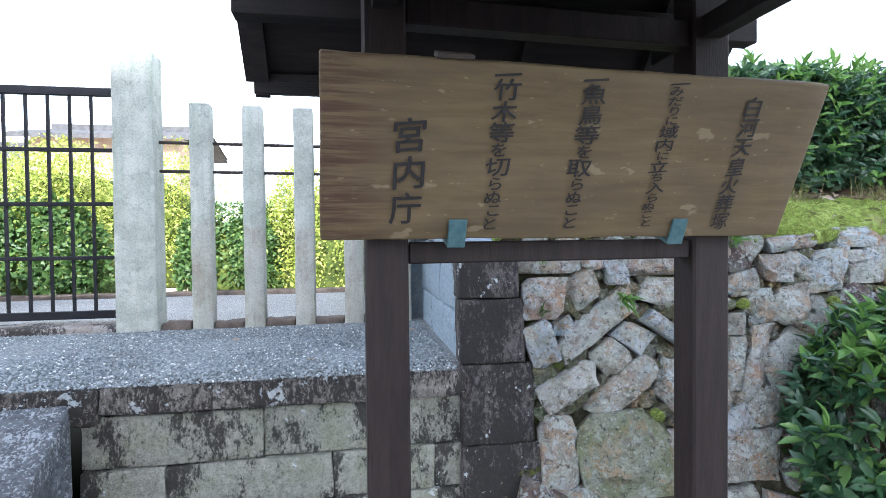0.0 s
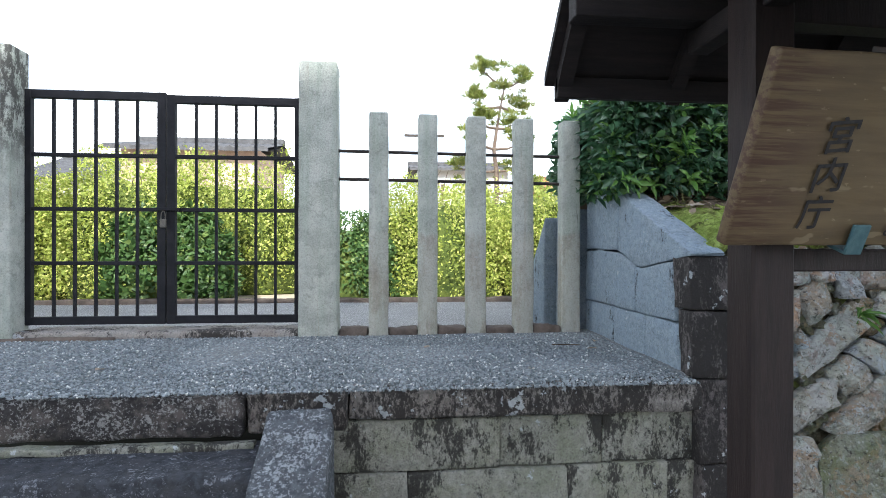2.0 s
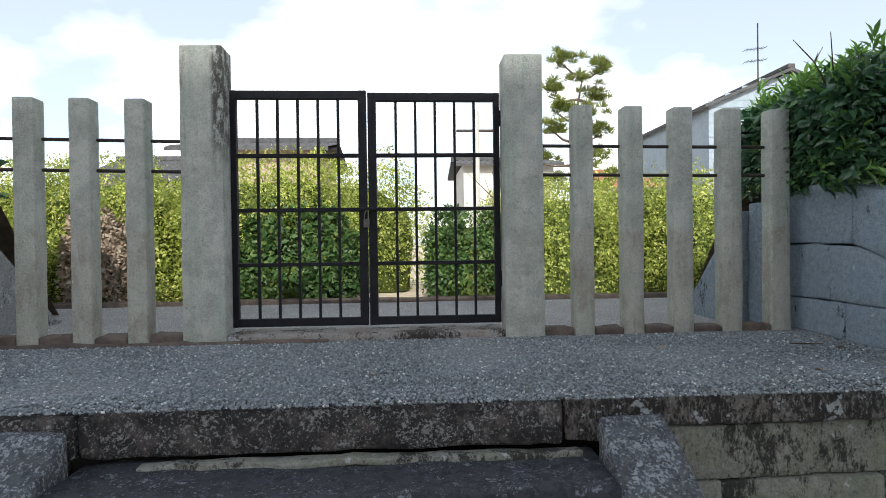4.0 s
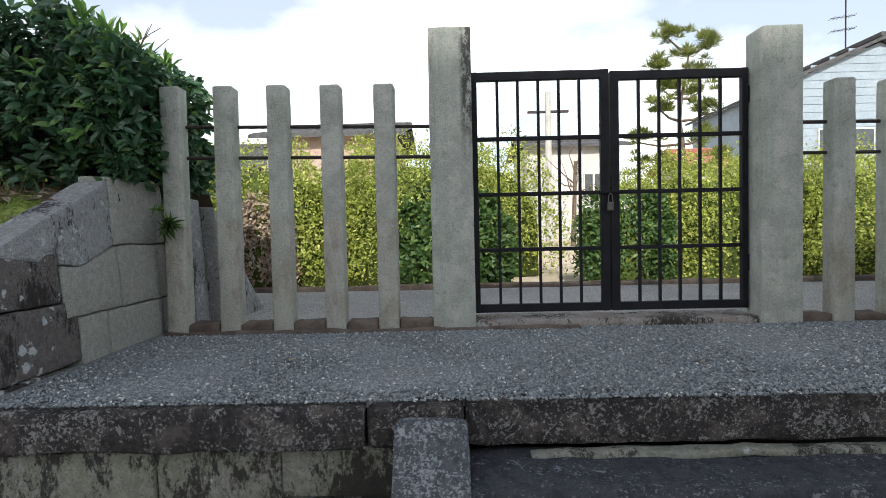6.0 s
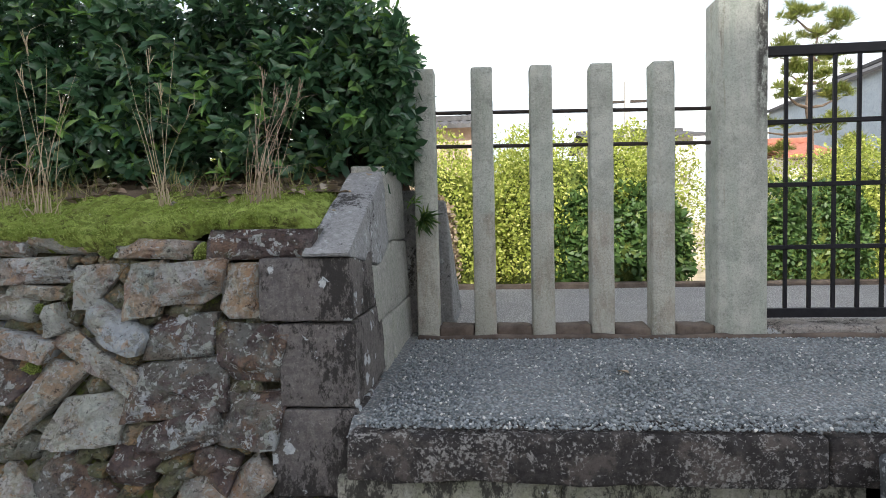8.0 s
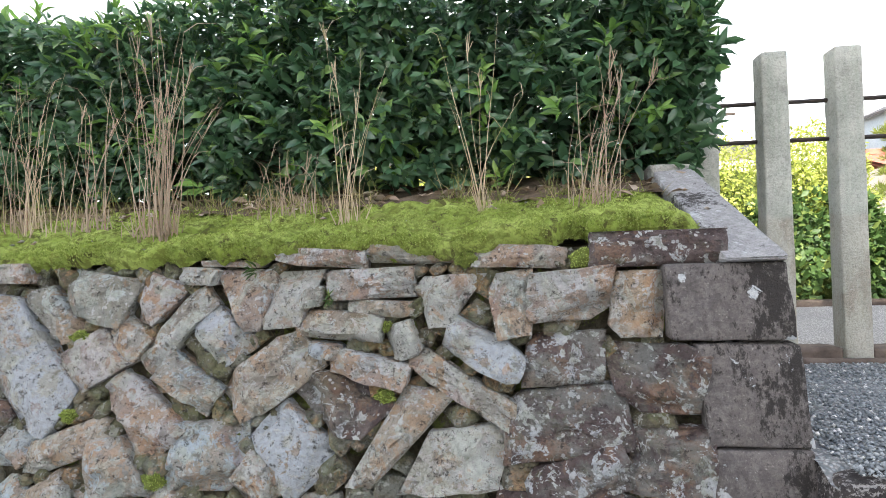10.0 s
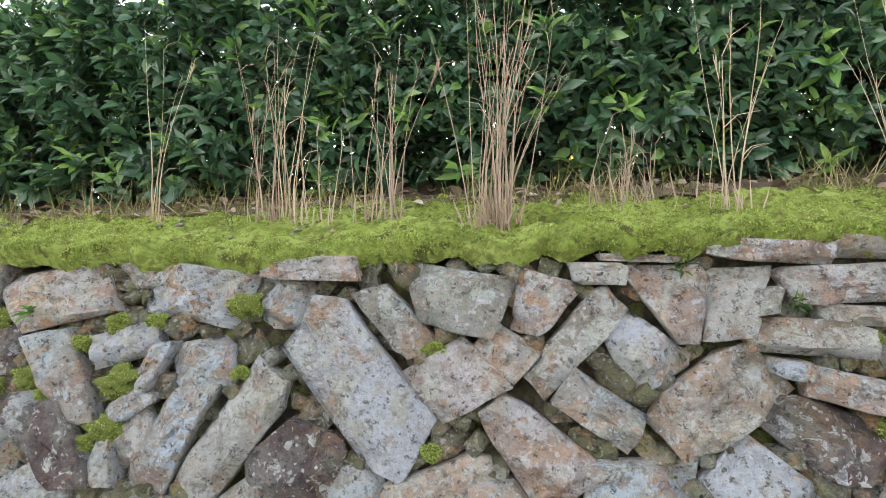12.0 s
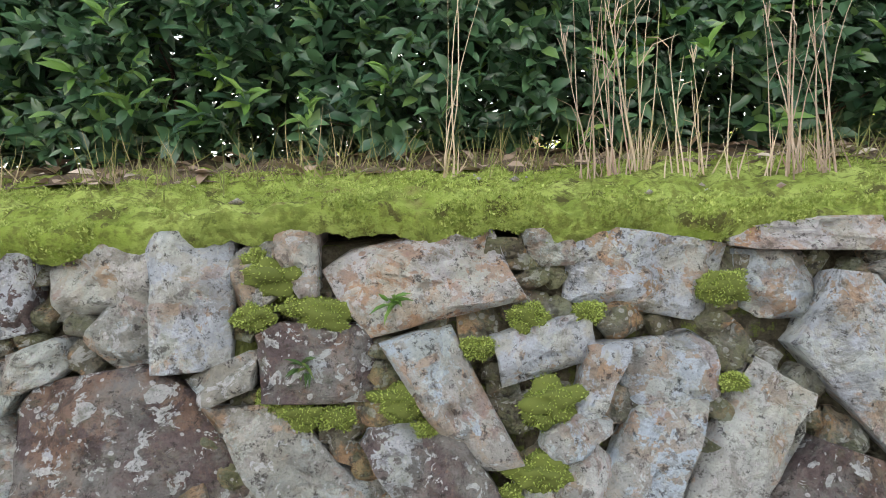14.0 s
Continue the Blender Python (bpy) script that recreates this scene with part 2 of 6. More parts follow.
def post_stone(name="post_granite", foot=None, streak=False):
    s = Shade(name, 0.88, 0.2)
    s.co = s.coords(spread=19.0)
    run = s.coords(stretch=(9, 9, 0.7), spread=11.0)
    fine = s.noise(105, 4, 0.8)
    c = s.mix(s.ramp(s.noise(7, 6, 0.7), 0.38, 0.62), (0.36, 0.375, 0.335), (0.49, 0.505, 0.455))
    c = s.mix(s.ramp(s.noise(1.6, 5, 0.6, run), 0.44, 0.66, 0, 0.55), c, (0.31, 0.36, 0.30))
    c = s.mix(s.ramp(s.noise(1.1, 6, 0.7, run), 0.60, 0.70, 0, 0.4), c, (0.25, 0.18, 0.12))
    c = s.mix(s.ramp(s.noise(2.2, 7, 0.75, run), 0.64, 0.70, 0, 0.7), c, (0.08, 0.075, 0.068))
    c = s.mix(s.ramp(s.noise(17, 6, 0.75), 0.54, 0.66, 0, 0.45), c, (0.20, 0.21, 0.18))
    if foot is not None:
        # below its dressed upper half the picket is rougher, stained brown by splashes
        sep = s.t.nodes.new("ShaderNodeSeparateXYZ")
        s.t.links.new(s.coords(), sep.inputs[0])
        level = s.math("ADD", sep.outputs["Z"], s.math("MULTIPLY", s.noise(5, 4, 0.6), 0.10))
        c = s.mix(s.ramp(level, foot + 0.03, foot + 0.07, 0.5, 0.0), c, s.mix(s.ramp(s.noise(9, 6, 0.75, s.coords(stretch=(1, 1, 0.35), spread=7.0)), 0.45, 0.65), (0.43, 0.415, 0.36), (0.25, 0.185, 0.13)))
    if streak:
        # a black algae streak down the face near one edge
        sep = s.t.nodes.new("ShaderNodeSeparateXYZ")
        s.t.links.new(s.coords(), sep.inputs[0])
        band = s.math("MULTIPLY", s.ramp(sep.outputs["X"], 0.045, 0.075), s.ramp(sep.outputs["Z"], 0.10, 0.45))
        c = s.mix(s.math("MULTIPLY", band, s.ramp(s.noise(16, 6, 0.8, s.coords(stretch=(1, 1, 0.45))), 0.42, 0.52, 0, 0.9)), c, (0.045, 0.042, 0.038))
    c = s.mix(s.ramp(fine, 0.28, 0.54, 0.42, 0.0), c, (0.10, 0.10, 0.097))
    c = s.mix(s.ramp(fine, 0.55, 0.72, 0.0, 0.35), c, (0.60, 0.59, 0.55))
    c = s.mix(s.ramp(s.noise(45, 6, 0.75), 0.58, 0.66, 0, 0.6), c, (0.50, 0.51, 0.47))
    return s.colour(c).bump(s.math("ADD", fine, s.noise(36, 5, 0.7)), 0.006, 1.0).m


def plain(name, a, b, scale=8.0, rough=0.7, bump=0.0, spread=0.0, spec=0.3, metal=0.0, stretch=(1, 1, 1), fine=6.0):
    s = Shade(name, rough, spec)
    s.co = s.coords(stretch=stretch, spread=spread)
    n, f = s.noise(scale, 5, 0.6), s.noise(scale * fine, 4, 0.65)
    c = s.mix(s.ramp(n, 0.3, 0.7), a, b)
    c = s.mix(s.ramp(f, 0.45, 0.8, 0, 0.4), c, tuple(v * 0.45 for v in a))
    s.b.inputs["Metallic"].default_value = metal
    s.colour(c)
    if bump:
        s.bump(s.math("ADD", n, f), bump, 0.8)
    return s.m


def leaf(name, low, high, bright, rough=0.45, trans=0.25, share=0.86, spec=0.4):
    s = Shade(name, rough, spec)
    s.co = s.coords()
    r = s.island()
    c = s.mix(r, low, high)
    c = s.mix(s.ramp(r, share, share + 0.02), c, bright)
    c = s.mix(s.ramp(s.noise(3, 3), 0.35, 0.7, 0, 0.5), c, tuple(v * 0.6 for v in low))
    return s.colour(c).translucent(trans, c).m


M_MORTAR = earth_joint()
M_POST = post_stone()
M_PICKET = post_stone("picket_granite", -0.02)
M_POSTDARK = post_stone("post_granite_streaked", streak=True)
M_IRON = plain("black_painted_iron", (0.008, 0.008, 0.011), (0.016, 0.016, 0.020), 14, 0.6, 0.0006, spec=0.2)
M_ROD = plain("rusty_rod", (0.025, 0.022, 0.02), (0.05, 0.036, 0.028), 30, 0.6)
M_BRASS = plain("padlock_steel", (0.10, 0.095, 0.085), (0.15, 0.14, 0.12), 60, 0.5, metal=0.5)
M_SILL = ashlar("sill_concrete", (0.30, 0.28, 0.26), (0.38, 0.35, 0.32), 0.50, 0.60, (0.22, 0.17, 0.14), 0.5)
M_KERB = plain("brown_kerb_stone", (0.075, 0.058, 0.048), (0.15, 0.12, 0.098), 9, 0.9, 0.004, spread=9)
M_DARKWOOD = plain("dark_stained_wood", (0.011, 0.0065, 0.006), (0.022, 0.0135, 0.012), 7, 0.65, 0.0015, stretch=(6, 6, 0.6))
M_ROOFWOOD = plain("roof_dark_wood", (0.010, 0.008, 0.008), (0.020, 0.015, 0.014), 6, 0.75, 0.002, stretch=(0.6, 6, 6))
M_INK = plain("ink", (0.012, 0.011, 0.012), (0.02, 0.018, 0.018), 60, 0.6)
M_CLIP = plain("verdigris_clip", (0.045, 0.10, 0.115), (0.075, 0.14, 0.15), 60, 0.6, 0.0006, metal=0.2)
M_BOUNCE_GROUND = plain("pale_bounce_ground", (0.26, 0.25, 0.23), (0.33, 0.32, 0.30), 3, 0.9, 0.004, fine=40)
M_SOIL = plain("leaf_litter_soil", (0.10, 0.075, 0.05), (0.17, 0.13, 0.09), 14, 0.95, 0.012)
M_SAND = plain("sandy_ground", (0.46, 0.38, 0.28), (0.58, 0.50, 0.39), 5, 0.95, 0.006, fine=30)
M_DRY = leaf("dry_grass", (0.32, 0.245, 0.175), (0.50, 0.405, 0.31), (0.38, 0.26, 0.19), 0.7, 0.15)
M_STRAW = leaf("pale_reed", (0.42, 0.34, 0.23), (0.55, 0.46, 0.33), (0.34, 0.30, 0.15), 0.7, 0.15)
M_HEDGE = leaf("evergreen_leaf", (0.036, 0.100, 0.050), (0.100, 0.205, 0.090), (0.18, 0.32, 0.09), 0.36, 0.28, 0.89, 0.75)
M_YOUNG = leaf("young_leaf", (0.11, 0.24, 0.05), (0.20, 0.36, 0.08), (0.26, 0.42, 0.10), 0.4, 0.3)
M_AZALEA = leaf("azalea_leaf", (0.22, 0.28, 0.045), (0.52, 0.57, 0.12), (0.68, 0.68, 0.22), 0.6, 0.40, 0.80)
M_CORE = plain("bush_inner_shade", (0.045, 0.07, 0.014), (0.12, 0.15, 0.03), 14, 0.9, 0.02)
M_SHRUB = leaf("dark_shrub_leaf", (0.05, 0.11, 0.03), (0.11, 0.19, 0.05), (0.20, 0.27, 0.07), 0.5, 0.3)
M_DEADLEAF = leaf("withered_leaf", (0.30, 0.22, 0.15), (0.42, 0.34, 0.26), (0.5, 0.44, 0.36), 0.8, 0.15, 0.8)
M_PINE = leaf("pine_needle", (0.16, 0.22, 0.04), (0.32, 0.35, 0.09), (0.42, 0.40, 0.12), 0.6, 0.25)
M_BARK = plain("bark", (0.09, 0.065, 0.05), (0.17, 0.13, 0.10), 16, 0.9, 0.008)
M_TWIG = plain("twig", (0.06, 0.045, 0.03), (0.12, 0.09, 0.06), 20, 0.9)
M_MOSSTUFT = leaf("moss_tuft", (0.20, 0.28, 0.05), (0.45, 0.54, 0.15), (0.47, 0.56, 0.17), 0.9, 0.2, 0.88)


def moss_sheet():
    s = Shade("moss_sheet", 0.95, 0.1)
    s.co = s.coords()
    c = s.mix(s.ramp(s.noise(5, 5, 0.6), 0.35, 0.68), (0.27, 0.37, 0.07), (0.46, 0.57, 0.16))
    c = s.mix(s.ramp(s.noise(34, 5, 0.7), 0.44, 0.6, 0, 0.75), c, (0.15, 0.17, 0.04))
    c = s.mix(s.ramp(s.noise(14, 6, 0.72, distort=0.4), 0.54, 0.62, 0, 0.85), c, (0.10, 0.095, 0.035))
    c = s.mix(s.ramp(s.noise(3.1, 5, 0.65), 0.58, 0.70, 0, 0.75), c, (0.30, 0.27, 0.12))
    c = s.mix(s.ramp(s.noise(7, 6, 0.7, s.coords(stretch=(0.6, 1.6, 1))), 0.55, 0.63, 0, 0.6), c, (0.16, 0.22, 0.045))
    h = s.math("ADD", s.noise(60, 5, 0.7), s.math("MULTIPLY", s.noise(220, 3, 0.7), 0.8))
    return s.colour(c).bump(h, 0.02, 1.0).m


def gravel_sheet(name, a, b):
    s = Shade(name, 0.9, 0.2)
    s.co = s.coords()
    v = s.cells(95, out="Color")
    c = s.mix(s.ramp(s.noise(2.2, 4, 0.6), 0.3, 0.7), a, b)
    c = s.mix(s.ramp(v, 0.2, 0.9, 0, 0.6), c, (0.44, 0.43, 0.41))
    # the shade in the gaps between pebbles is put into the colour
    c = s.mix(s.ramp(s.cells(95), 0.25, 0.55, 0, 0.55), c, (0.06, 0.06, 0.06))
    return s.colour(c).bump(s.math("SUBTRACT", 1.0, s.cells(95)), 0.006, 1.0).m


def pebble():
    s = Shade("pebble", 0.8, 0.3)
    s.co = s.coords()
    r = s.island()
    c = s.mix(r, (0.10, 0.118, 0.128), (0.34, 0.37, 0.38))
    c = s.mix(s.ramp(r, 0.955, 0.965), c, (0.62, 0.62, 0.60))
    return s.colour(c).m


def board_wood():
    s = Shade("weathered_board", 0.7, 0.25)
    s.co = s.coords(stretch=(1.0, 8, 9))
    grain = s.noise(5, 6, 0.65, distort=0.5)
    wide = s.noise(1.6, 3, 0.5)
    c = s.mix(s.ramp(grain, 0.3, 0.7), (0.088, 0.062, 0.032), (0.124, 0.090, 0.046))
    c = s.mix(s.ramp(wide, 0.45, 0.7, 0, 0.4), c, (0.16, 0.122, 0.072))
    c = s.mix(s.ramp(s.noise(3.3, 4, 0.6, s.coords(stretch=(1, 1, 1.6))), 0.40, 0.66, 0, 0.45), c, (0.075, 0.056, 0.034))
    c = s.mix(s.ramp(s.noise(34, 4, 0.6, s.coords(stretch=(1, 1, 2.5))), 0.64, 0.69, 0, 0.4), c, (0.27, 0.215, 0.135))
    patch = s.noise(9, 3, 0.5, s.coords(stretch=(1, 1, 2.2)))
    c = s.mix(s.ramp(patch, 0.64, 0.68, 0, 0.45), c, (0.25, 0.20, 0.125))
    # darker, split wood along the left end
    sep = s.t.nodes.new("ShaderNodeSeparateXYZ")
    s.t.links.new(s.coords(), sep.inputs[0])
    end = s.ramp(sep.outputs["X"], 0.02, 0.22, 1.0, 0.0)
    streak = s.ramp(s.noise(3.2, 5, 0.7, s.coords(stretch=(0.6, 8, 14))), 0.40, 0.58)
    c = s.mix(s.math("MULTIPLY", s.math("MULTIPLY", end, streak), 0.85), c, (0.050, 0.024, 0.017))
    return s.colour(c).bump(grain, 0.002, 0.7).m


M_MOSS = moss_sheet()
M_CUSHION = leaf("moss_cushion", (0.085, 0.11, 0.02), (0.17, 0.21, 0.04), (0.22, 0.27, 0.06), 0.95, 0.1)
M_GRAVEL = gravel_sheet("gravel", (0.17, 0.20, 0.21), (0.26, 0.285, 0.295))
M_GRAVEL2 = gravel_sheet("gravel_behind_fence", (0.50, 0.49, 0.475), (0.62, 0.61, 0.59))
M_PEBBLE = pebble()
M_BOARD = board_wood()


# ---------- mesh tools ----------
def solid(name, verts, faces, material, parent=None, label="", smooth=True, at=None, sharp=0):
    me = bpy.data.meshes.new(name)
    me.from_pydata([tuple(v) for v in verts], [], [tuple(f) for f in faces])
    me.update()
    if smooth:
        me.shade_smooth()
        if sharp:
            me.set_sharp_from_angle(angle=radians(sharp))
    me.materials.append(material)
    ob = new(name, me)
    if at is not None:
        ob.matrix_basis = at
    if parent is not None:
        ob.parent = parent
    if label:
        ob["label"] = label
    return ob


def part(name, bm, material, parent=None, label="", smooth=False, at=None):
    me = bpy.data.meshes.new(name)
    bmesh.ops.recalc_face_normals(bm, faces=bm.faces)
    bm.to_mesh(me)
    bm.free()
    if smooth:
        me.shade_smooth()
    me.materials.append(material)
    ob = new(name, me)
    if at is not None:
        ob.matrix_basis = at
    if parent is not None:
        ob.parent = parent
    if label:
        ob["label"] = label
    return ob


def base(name, x, y, z, label, category, group="", kind=""):
    ob = new(name)
    ob.location = (x, y, z)
    return tagged(ob, label, category, group, kind)


def box(bm, x0, x1, y0, y1, z0, z1, bevel=0.0):
    r = bmesh.ops.create_cube(bm, size=1)
    for v in r["verts"]:
        v.co = ((x0 + x1) / 2 + v.co.x * (x1 - x0), (y0 + y1) / 2 + v.co.y * (y1 - y0), (z0 + z1) / 2 + v.co.z * (z1 - z0))
    if bevel:
        es = list({e for v in r["verts"] for e in v.link_edges})
        bmesh.ops.bevel(bm, geom=es, offset=bevel, segments=1, affect="EDGES")
    return bm


def boxed(x0, x1, y0, y1, z0, z1, bevel=0.0):
    return box(bmesh.new(), x0, x1, y0, y1, z0, z1, bevel)


def tube(bm, a, b, r0, r1=None, sides=6):
    a, b = Vector(a), Vector(b)
    r1 = r0 if r1 is None else r1
    q = (b - a).to_track_quat("Z", "Y").to_matrix()
    rings = []
    for p, r in ((a, r0), (b, r1)):
        rings.append([bm.verts.new(p + q @ Vector((r * math.cos(2 * math.pi * i / sides), r * math.sin(2 * math.pi * i / sides), 0))) for i in range(sides)])
    for i in range(sides):
        bm.faces.new((rings[0][i], rings[0][(i + 1) % sides], rings[1][(i + 1) % sides], rings[1][i]))
    bm.faces.new(rings[1]), bm.faces.new(rings[0][::-1])
    return bm


def ticks(half, r, step):
    inner = half - r
    n = max(1, int(round(2 * inner / step)))
    return [-half] + [-inner + 2 * inner * i / n for i in range(n + 1)] + [half]


def worn_block(w, d, h, r=0.012, step=0.06, rough=0.004, seed=0, warp=None):
    """Vertices and faces of a stone block with rounded, uneven edges, centred on its own middle."""
    half = (w / 2, d / 2, h / 2)
    lines = [ticks(c, r, step) for c in half]
    index, verts, faces = {}, [], []

    def vert(i, j, k):
        if (i, j, k) not in index:
            p = Vector((lines[0][i], lines[1][j], lines[2][k]))
            c = Vector([max(-(half[n] - r), min(half[n] - r, p[n])) for n in range(3)])
            o = p - c
            if o.length > 1e-6:
                p = c + o.normalized() * r
            s = Vector((seed * 3.7, seed * 1.3, seed * 7.1))
            p = p + noise.noise_vector(p * 7 + s) * rough * 1.6 + noise.noise_vector(p * 25 + s) * rough
            index[(i, j, k)] = len(verts)
            verts.append(warp(p) if warp else p)
        return index[(i, j, k)]

    n = [len(l) - 1 for l in lines]
    for a, b, c in ((0, 1, 2), (1, 2, 0), (2, 0, 1)):
        for side in (0, n[c]):
            for i in range(n[a]):
                for j in range(n[b]):
                    q = []
                    for di, dj in ((0, 0), (1, 0), (1, 1), (0, 1)):
                        key = [0, 0, 0]
                        key[a], key[b], key[c] = i + di, j + dj, side
                        q.append(vert(*key))
                    faces.append(q if side else q[::-1])
    return verts, faces


def block(name, x0, x1, y0, y1, z0, z1, material, parent=None, label="", seed=0, r=0.012, rough=0.004, step=0.06, warp=None):
    v, f = worn_block(x1 - x0, y1 - y0, z1 - z0, r, step, rough, seed, warp)
    return solid(name, v, f, material, parent, label, at=Matrix.Translation(((x0 + x1) / 2, (y0 + y1) / 2, (z0 + z1) / 2)))


def sheet(name, xs, ys, height, material, parent=None):
    verts = [(x, y, height(x, y)) for y in ys for x in xs]
    n = len(xs)
    faces = [(j * n + i, j * n + i + 1, (j + 1) * n + i + 1, (j + 1) * n + i) for j in range(len(ys) - 1) for i in range(n - 1)]
    return solid(name, verts, faces, material, parent)


def span(a, b, step):
    n = max(1, int(round((b - a) / step)))
    return [a + (b - a) * i / n for i in range(n + 1)]


LEAF = (np.array([(0, 0, 0), (0.28, -0.36, 0.10), (0.62, -0.40, 0.06), (1, 0, -0.14), (0.62, 0.40, 0.06), (0.28, 0.36, 0.10), (0.3, 0, 0.0), (0.65, 0, -0.04)]),
        [(0, 1, 6), (1, 2, 7, 6), (2, 3, 7), (0, 6, 5), (6, 7, 4, 5), (7, 3, 4)])
SMALL = (np.array([(0, 0, 0), (0.45, -0.5, 0.08), (1, 0, 0), (0.45, 0.5, 0.08)]), [(0, 1, 2), (0, 2, 3)])

BLADE = (np.array([(0, -0.5, 0), (0, 0.5, 0), (0.5, 0.42, 0.02), (0.5, -0.42, 0.02), (1, 0, -0.06)]), [(0, 1, 2, 3), (3, 2, 4)])


def scatter(name, places, ahead, up, length, width, material, parent=None, shape=LEAF):
    """Many leaves in one mesh: arrays of places, pointing directions, upper-side directions, lengths and widths."""
    t, fs = shape
    ahead = ahead / np.linalg.norm(ahead, axis=1, keepdims=True)
    side = np.cross(up, ahead)
    side /= np.linalg.norm(side, axis=1, keepdims=True) + 1e-9
    top = np.cross(ahead, side)
    v = (places[:, None, :] + t[None, :, 0, None] * (ahead * length[:, None])[:, None, :] + t[None, :, 1, None] * (side * width[:, None])[:, None, :]
         + t[None, :, 2, None] * (top * length[:, None])[:, None, :]).reshape(-1, 3)
    k, n = len(t), len(places)
    loops = np.concatenate([np.array(f) for f in fs])
    sizes = np.array([len(f) for f in fs])
    all_loops = (loops[None, :] + (np.arange(n) * k)[:, None]).reshape(-1)
    all_sizes = np.tile(sizes, n)
    me = bpy.data.meshes.new(name)
    me.vertices.add(len(v)), me.loops.add(len(all_loops)), me.polygons.add(len(all_sizes))
    me.vertices.foreach_set("co", v.astype(np.float32).ravel())
    me.loops.foreach_set("vertex_index", all_loops.astype(np.int32))
    me.polygons.foreach_set("loop_start", np.concatenate([[0], np.cumsum(all_sizes)[:-1]]).astype(np.int32))
    me.update(calc_edges=True)
    me.validate()
    me.materials.append(material)
    ob = new(name, me)
    ob["kind"] = "stuff"
    if parent is not None:
        ob.parent = parent
    return ob


def rosettes(name, tips, axes, per, length, width, material, parent, rng, droop=0.35, shape=LEAF, open_angle=1.0):
    """Leaves in whorls round twig tips."""
    n = len(tips)
    axes = axes / np.linalg.norm(axes, axis=1, keepdims=True)
    helper = np.where(np.abs(axes[:, 2:3]) > 0.9, np.array([[1.0, 0, 0]]), np.array([[0, 0, 1.0]]))
    e1 = np.cross(axes, helper)
    e1 /= np.linalg.norm(e1, axis=1, keepdims=True)
    e2 = np.cross(axes, e1)
    places, ahead, up = [], [], []
    for i in range(per):
        a = 2 * np.pi * (i * 0.382 + rng.random(n) * 0.12)[:, None] + rng.random((n, 1)) * 0.5
        open_ = open_angle * (0.45 + 0.75 * i / per)
        d = axes * math.cos(open_) + (e1 * np.cos(a) + e2 * np.sin(a)) * math.sin(open_) + np.array([[0, 0, -droop]]) * rng.random((n, 1)) * 1.4
        places.append(tips - axes * (0.012 * i) + rng.normal(0, 0.006, (n, 3)))
        ahead.append(d)
        up.append(axes + rng.normal(0, 0.15, (n, 3)))
    p, d, u = np.concatenate(places), np.concatenate(ahead), np.concatenate(up)
    k = 0.7 + 0.5 * rng.random(len(p))
    return scatter(name, p, d, u, length * k, width * k * (0.85 + 0.3 * rng.random(len(p))), material, parent, shape)


# ---------- ground and setting ----------
GROUND = 0.0
PLAT = 0.945
LIP_Y = lambda x: 2.03 + 0.022 * (x + 4.65)
# ground out of view, coloured pale so it throws light onto the wall fronts
sheet("ground", [-400, -60, -14, 8, 60, 400], [-400, -60, -6, 3.3], lambda x, y: GROUND, M_BOUNCE_GROUND)
tagged(bpy.data.objects["ground"], "unseen lane ground, made pale to bounce light", "ground", kind="structure")
tagged(sheet("ground_behind", [-400, -60, -11, 7, 60, 400], [5.36, 7.5, 12, 60, 400], lambda x, y: 0.90, M_SAND), "pale sandy ground beyond the fence", "ground", kind="structure")
# gravel terrace in front of and behind the fence


def terrace_gravel():
    xs, n = span(-4.66, 0.52, 0.04), 48
    verts, faces = [], []
    for j in range(n + 1):
        for x in xs:
            y0 = LIP_Y(x) + 0.03
            y = y0 + (3.42 - y0) * j / n
            edge_ = max(0.0, min(1.0, 1 - (y - y0 - 0.03 - 0.03 * noise.noise((x * 6, 0, 4))) / 0.05))
            verts.append((x, y, PLAT + 0.010 + 0.010 * (y - 2.0) + 0.006 * noise.noise((x * 2.3, y * 2.3, 0)) - 0.03 * edge_))
    m = len(xs)
    faces = [(j * m + i, j * m + i + 1, (j + 1) * m + i + 1, (j + 1) * m + i) for j in range(n) for i in range(m - 1)]
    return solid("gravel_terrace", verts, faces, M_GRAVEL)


tagged(terrace_gravel(), "grey-blue crushed gravel terrace", "gravel", kind="structure")
tagged(sheet("gravel_path_behind", [-400, -60] + span(-11, 7, 0.3) + [60, 400], [3.3] + span(3.42, 5.36, 0.2), lambda x, y: 0.955 + 0.008 * noise.noise((x, y, 3)), M_GRAVEL2), "pale gravel path behind the stone fence", "gravel", kind="structure")
far_kerb = block("kerb_far", -11, 7, 5.36, 5.46, 0.80, 1.00, M_KERB, r=0.015, rough=0.006, step=0.2)
tagged(far_kerb, "low grey stone kerb along the clipped bushes", "kerb", kind="structure")

# a tall building block, never in view, added to keep the sun off the terrace
rear = base("unseen_sun_blocker", -2.5, -27, 0, "plain unseen building block added to shade the terrace", "building")
part("wall", boxed(-10, 9, -8, 0, 0, 24.1), plain("blocker_wall", (0.45, 0.43, 0.40), (0.52, 0.50, 0.46), 1.5, 0.9, 0.003), rear)
part("roof", boxed(-10.3, 9.3, -8.3, 0.3, 24.1, 24.4, 0.03), M_DARKWOOD, rear)

# terrace edge: lip stones, the coursed wall under them, steps between two sloping side stones
edge = base("terrace_wall", -2.1, 2.1, 0, "coursed granite terrace wall with black algae", "stone wall", kind="structure")


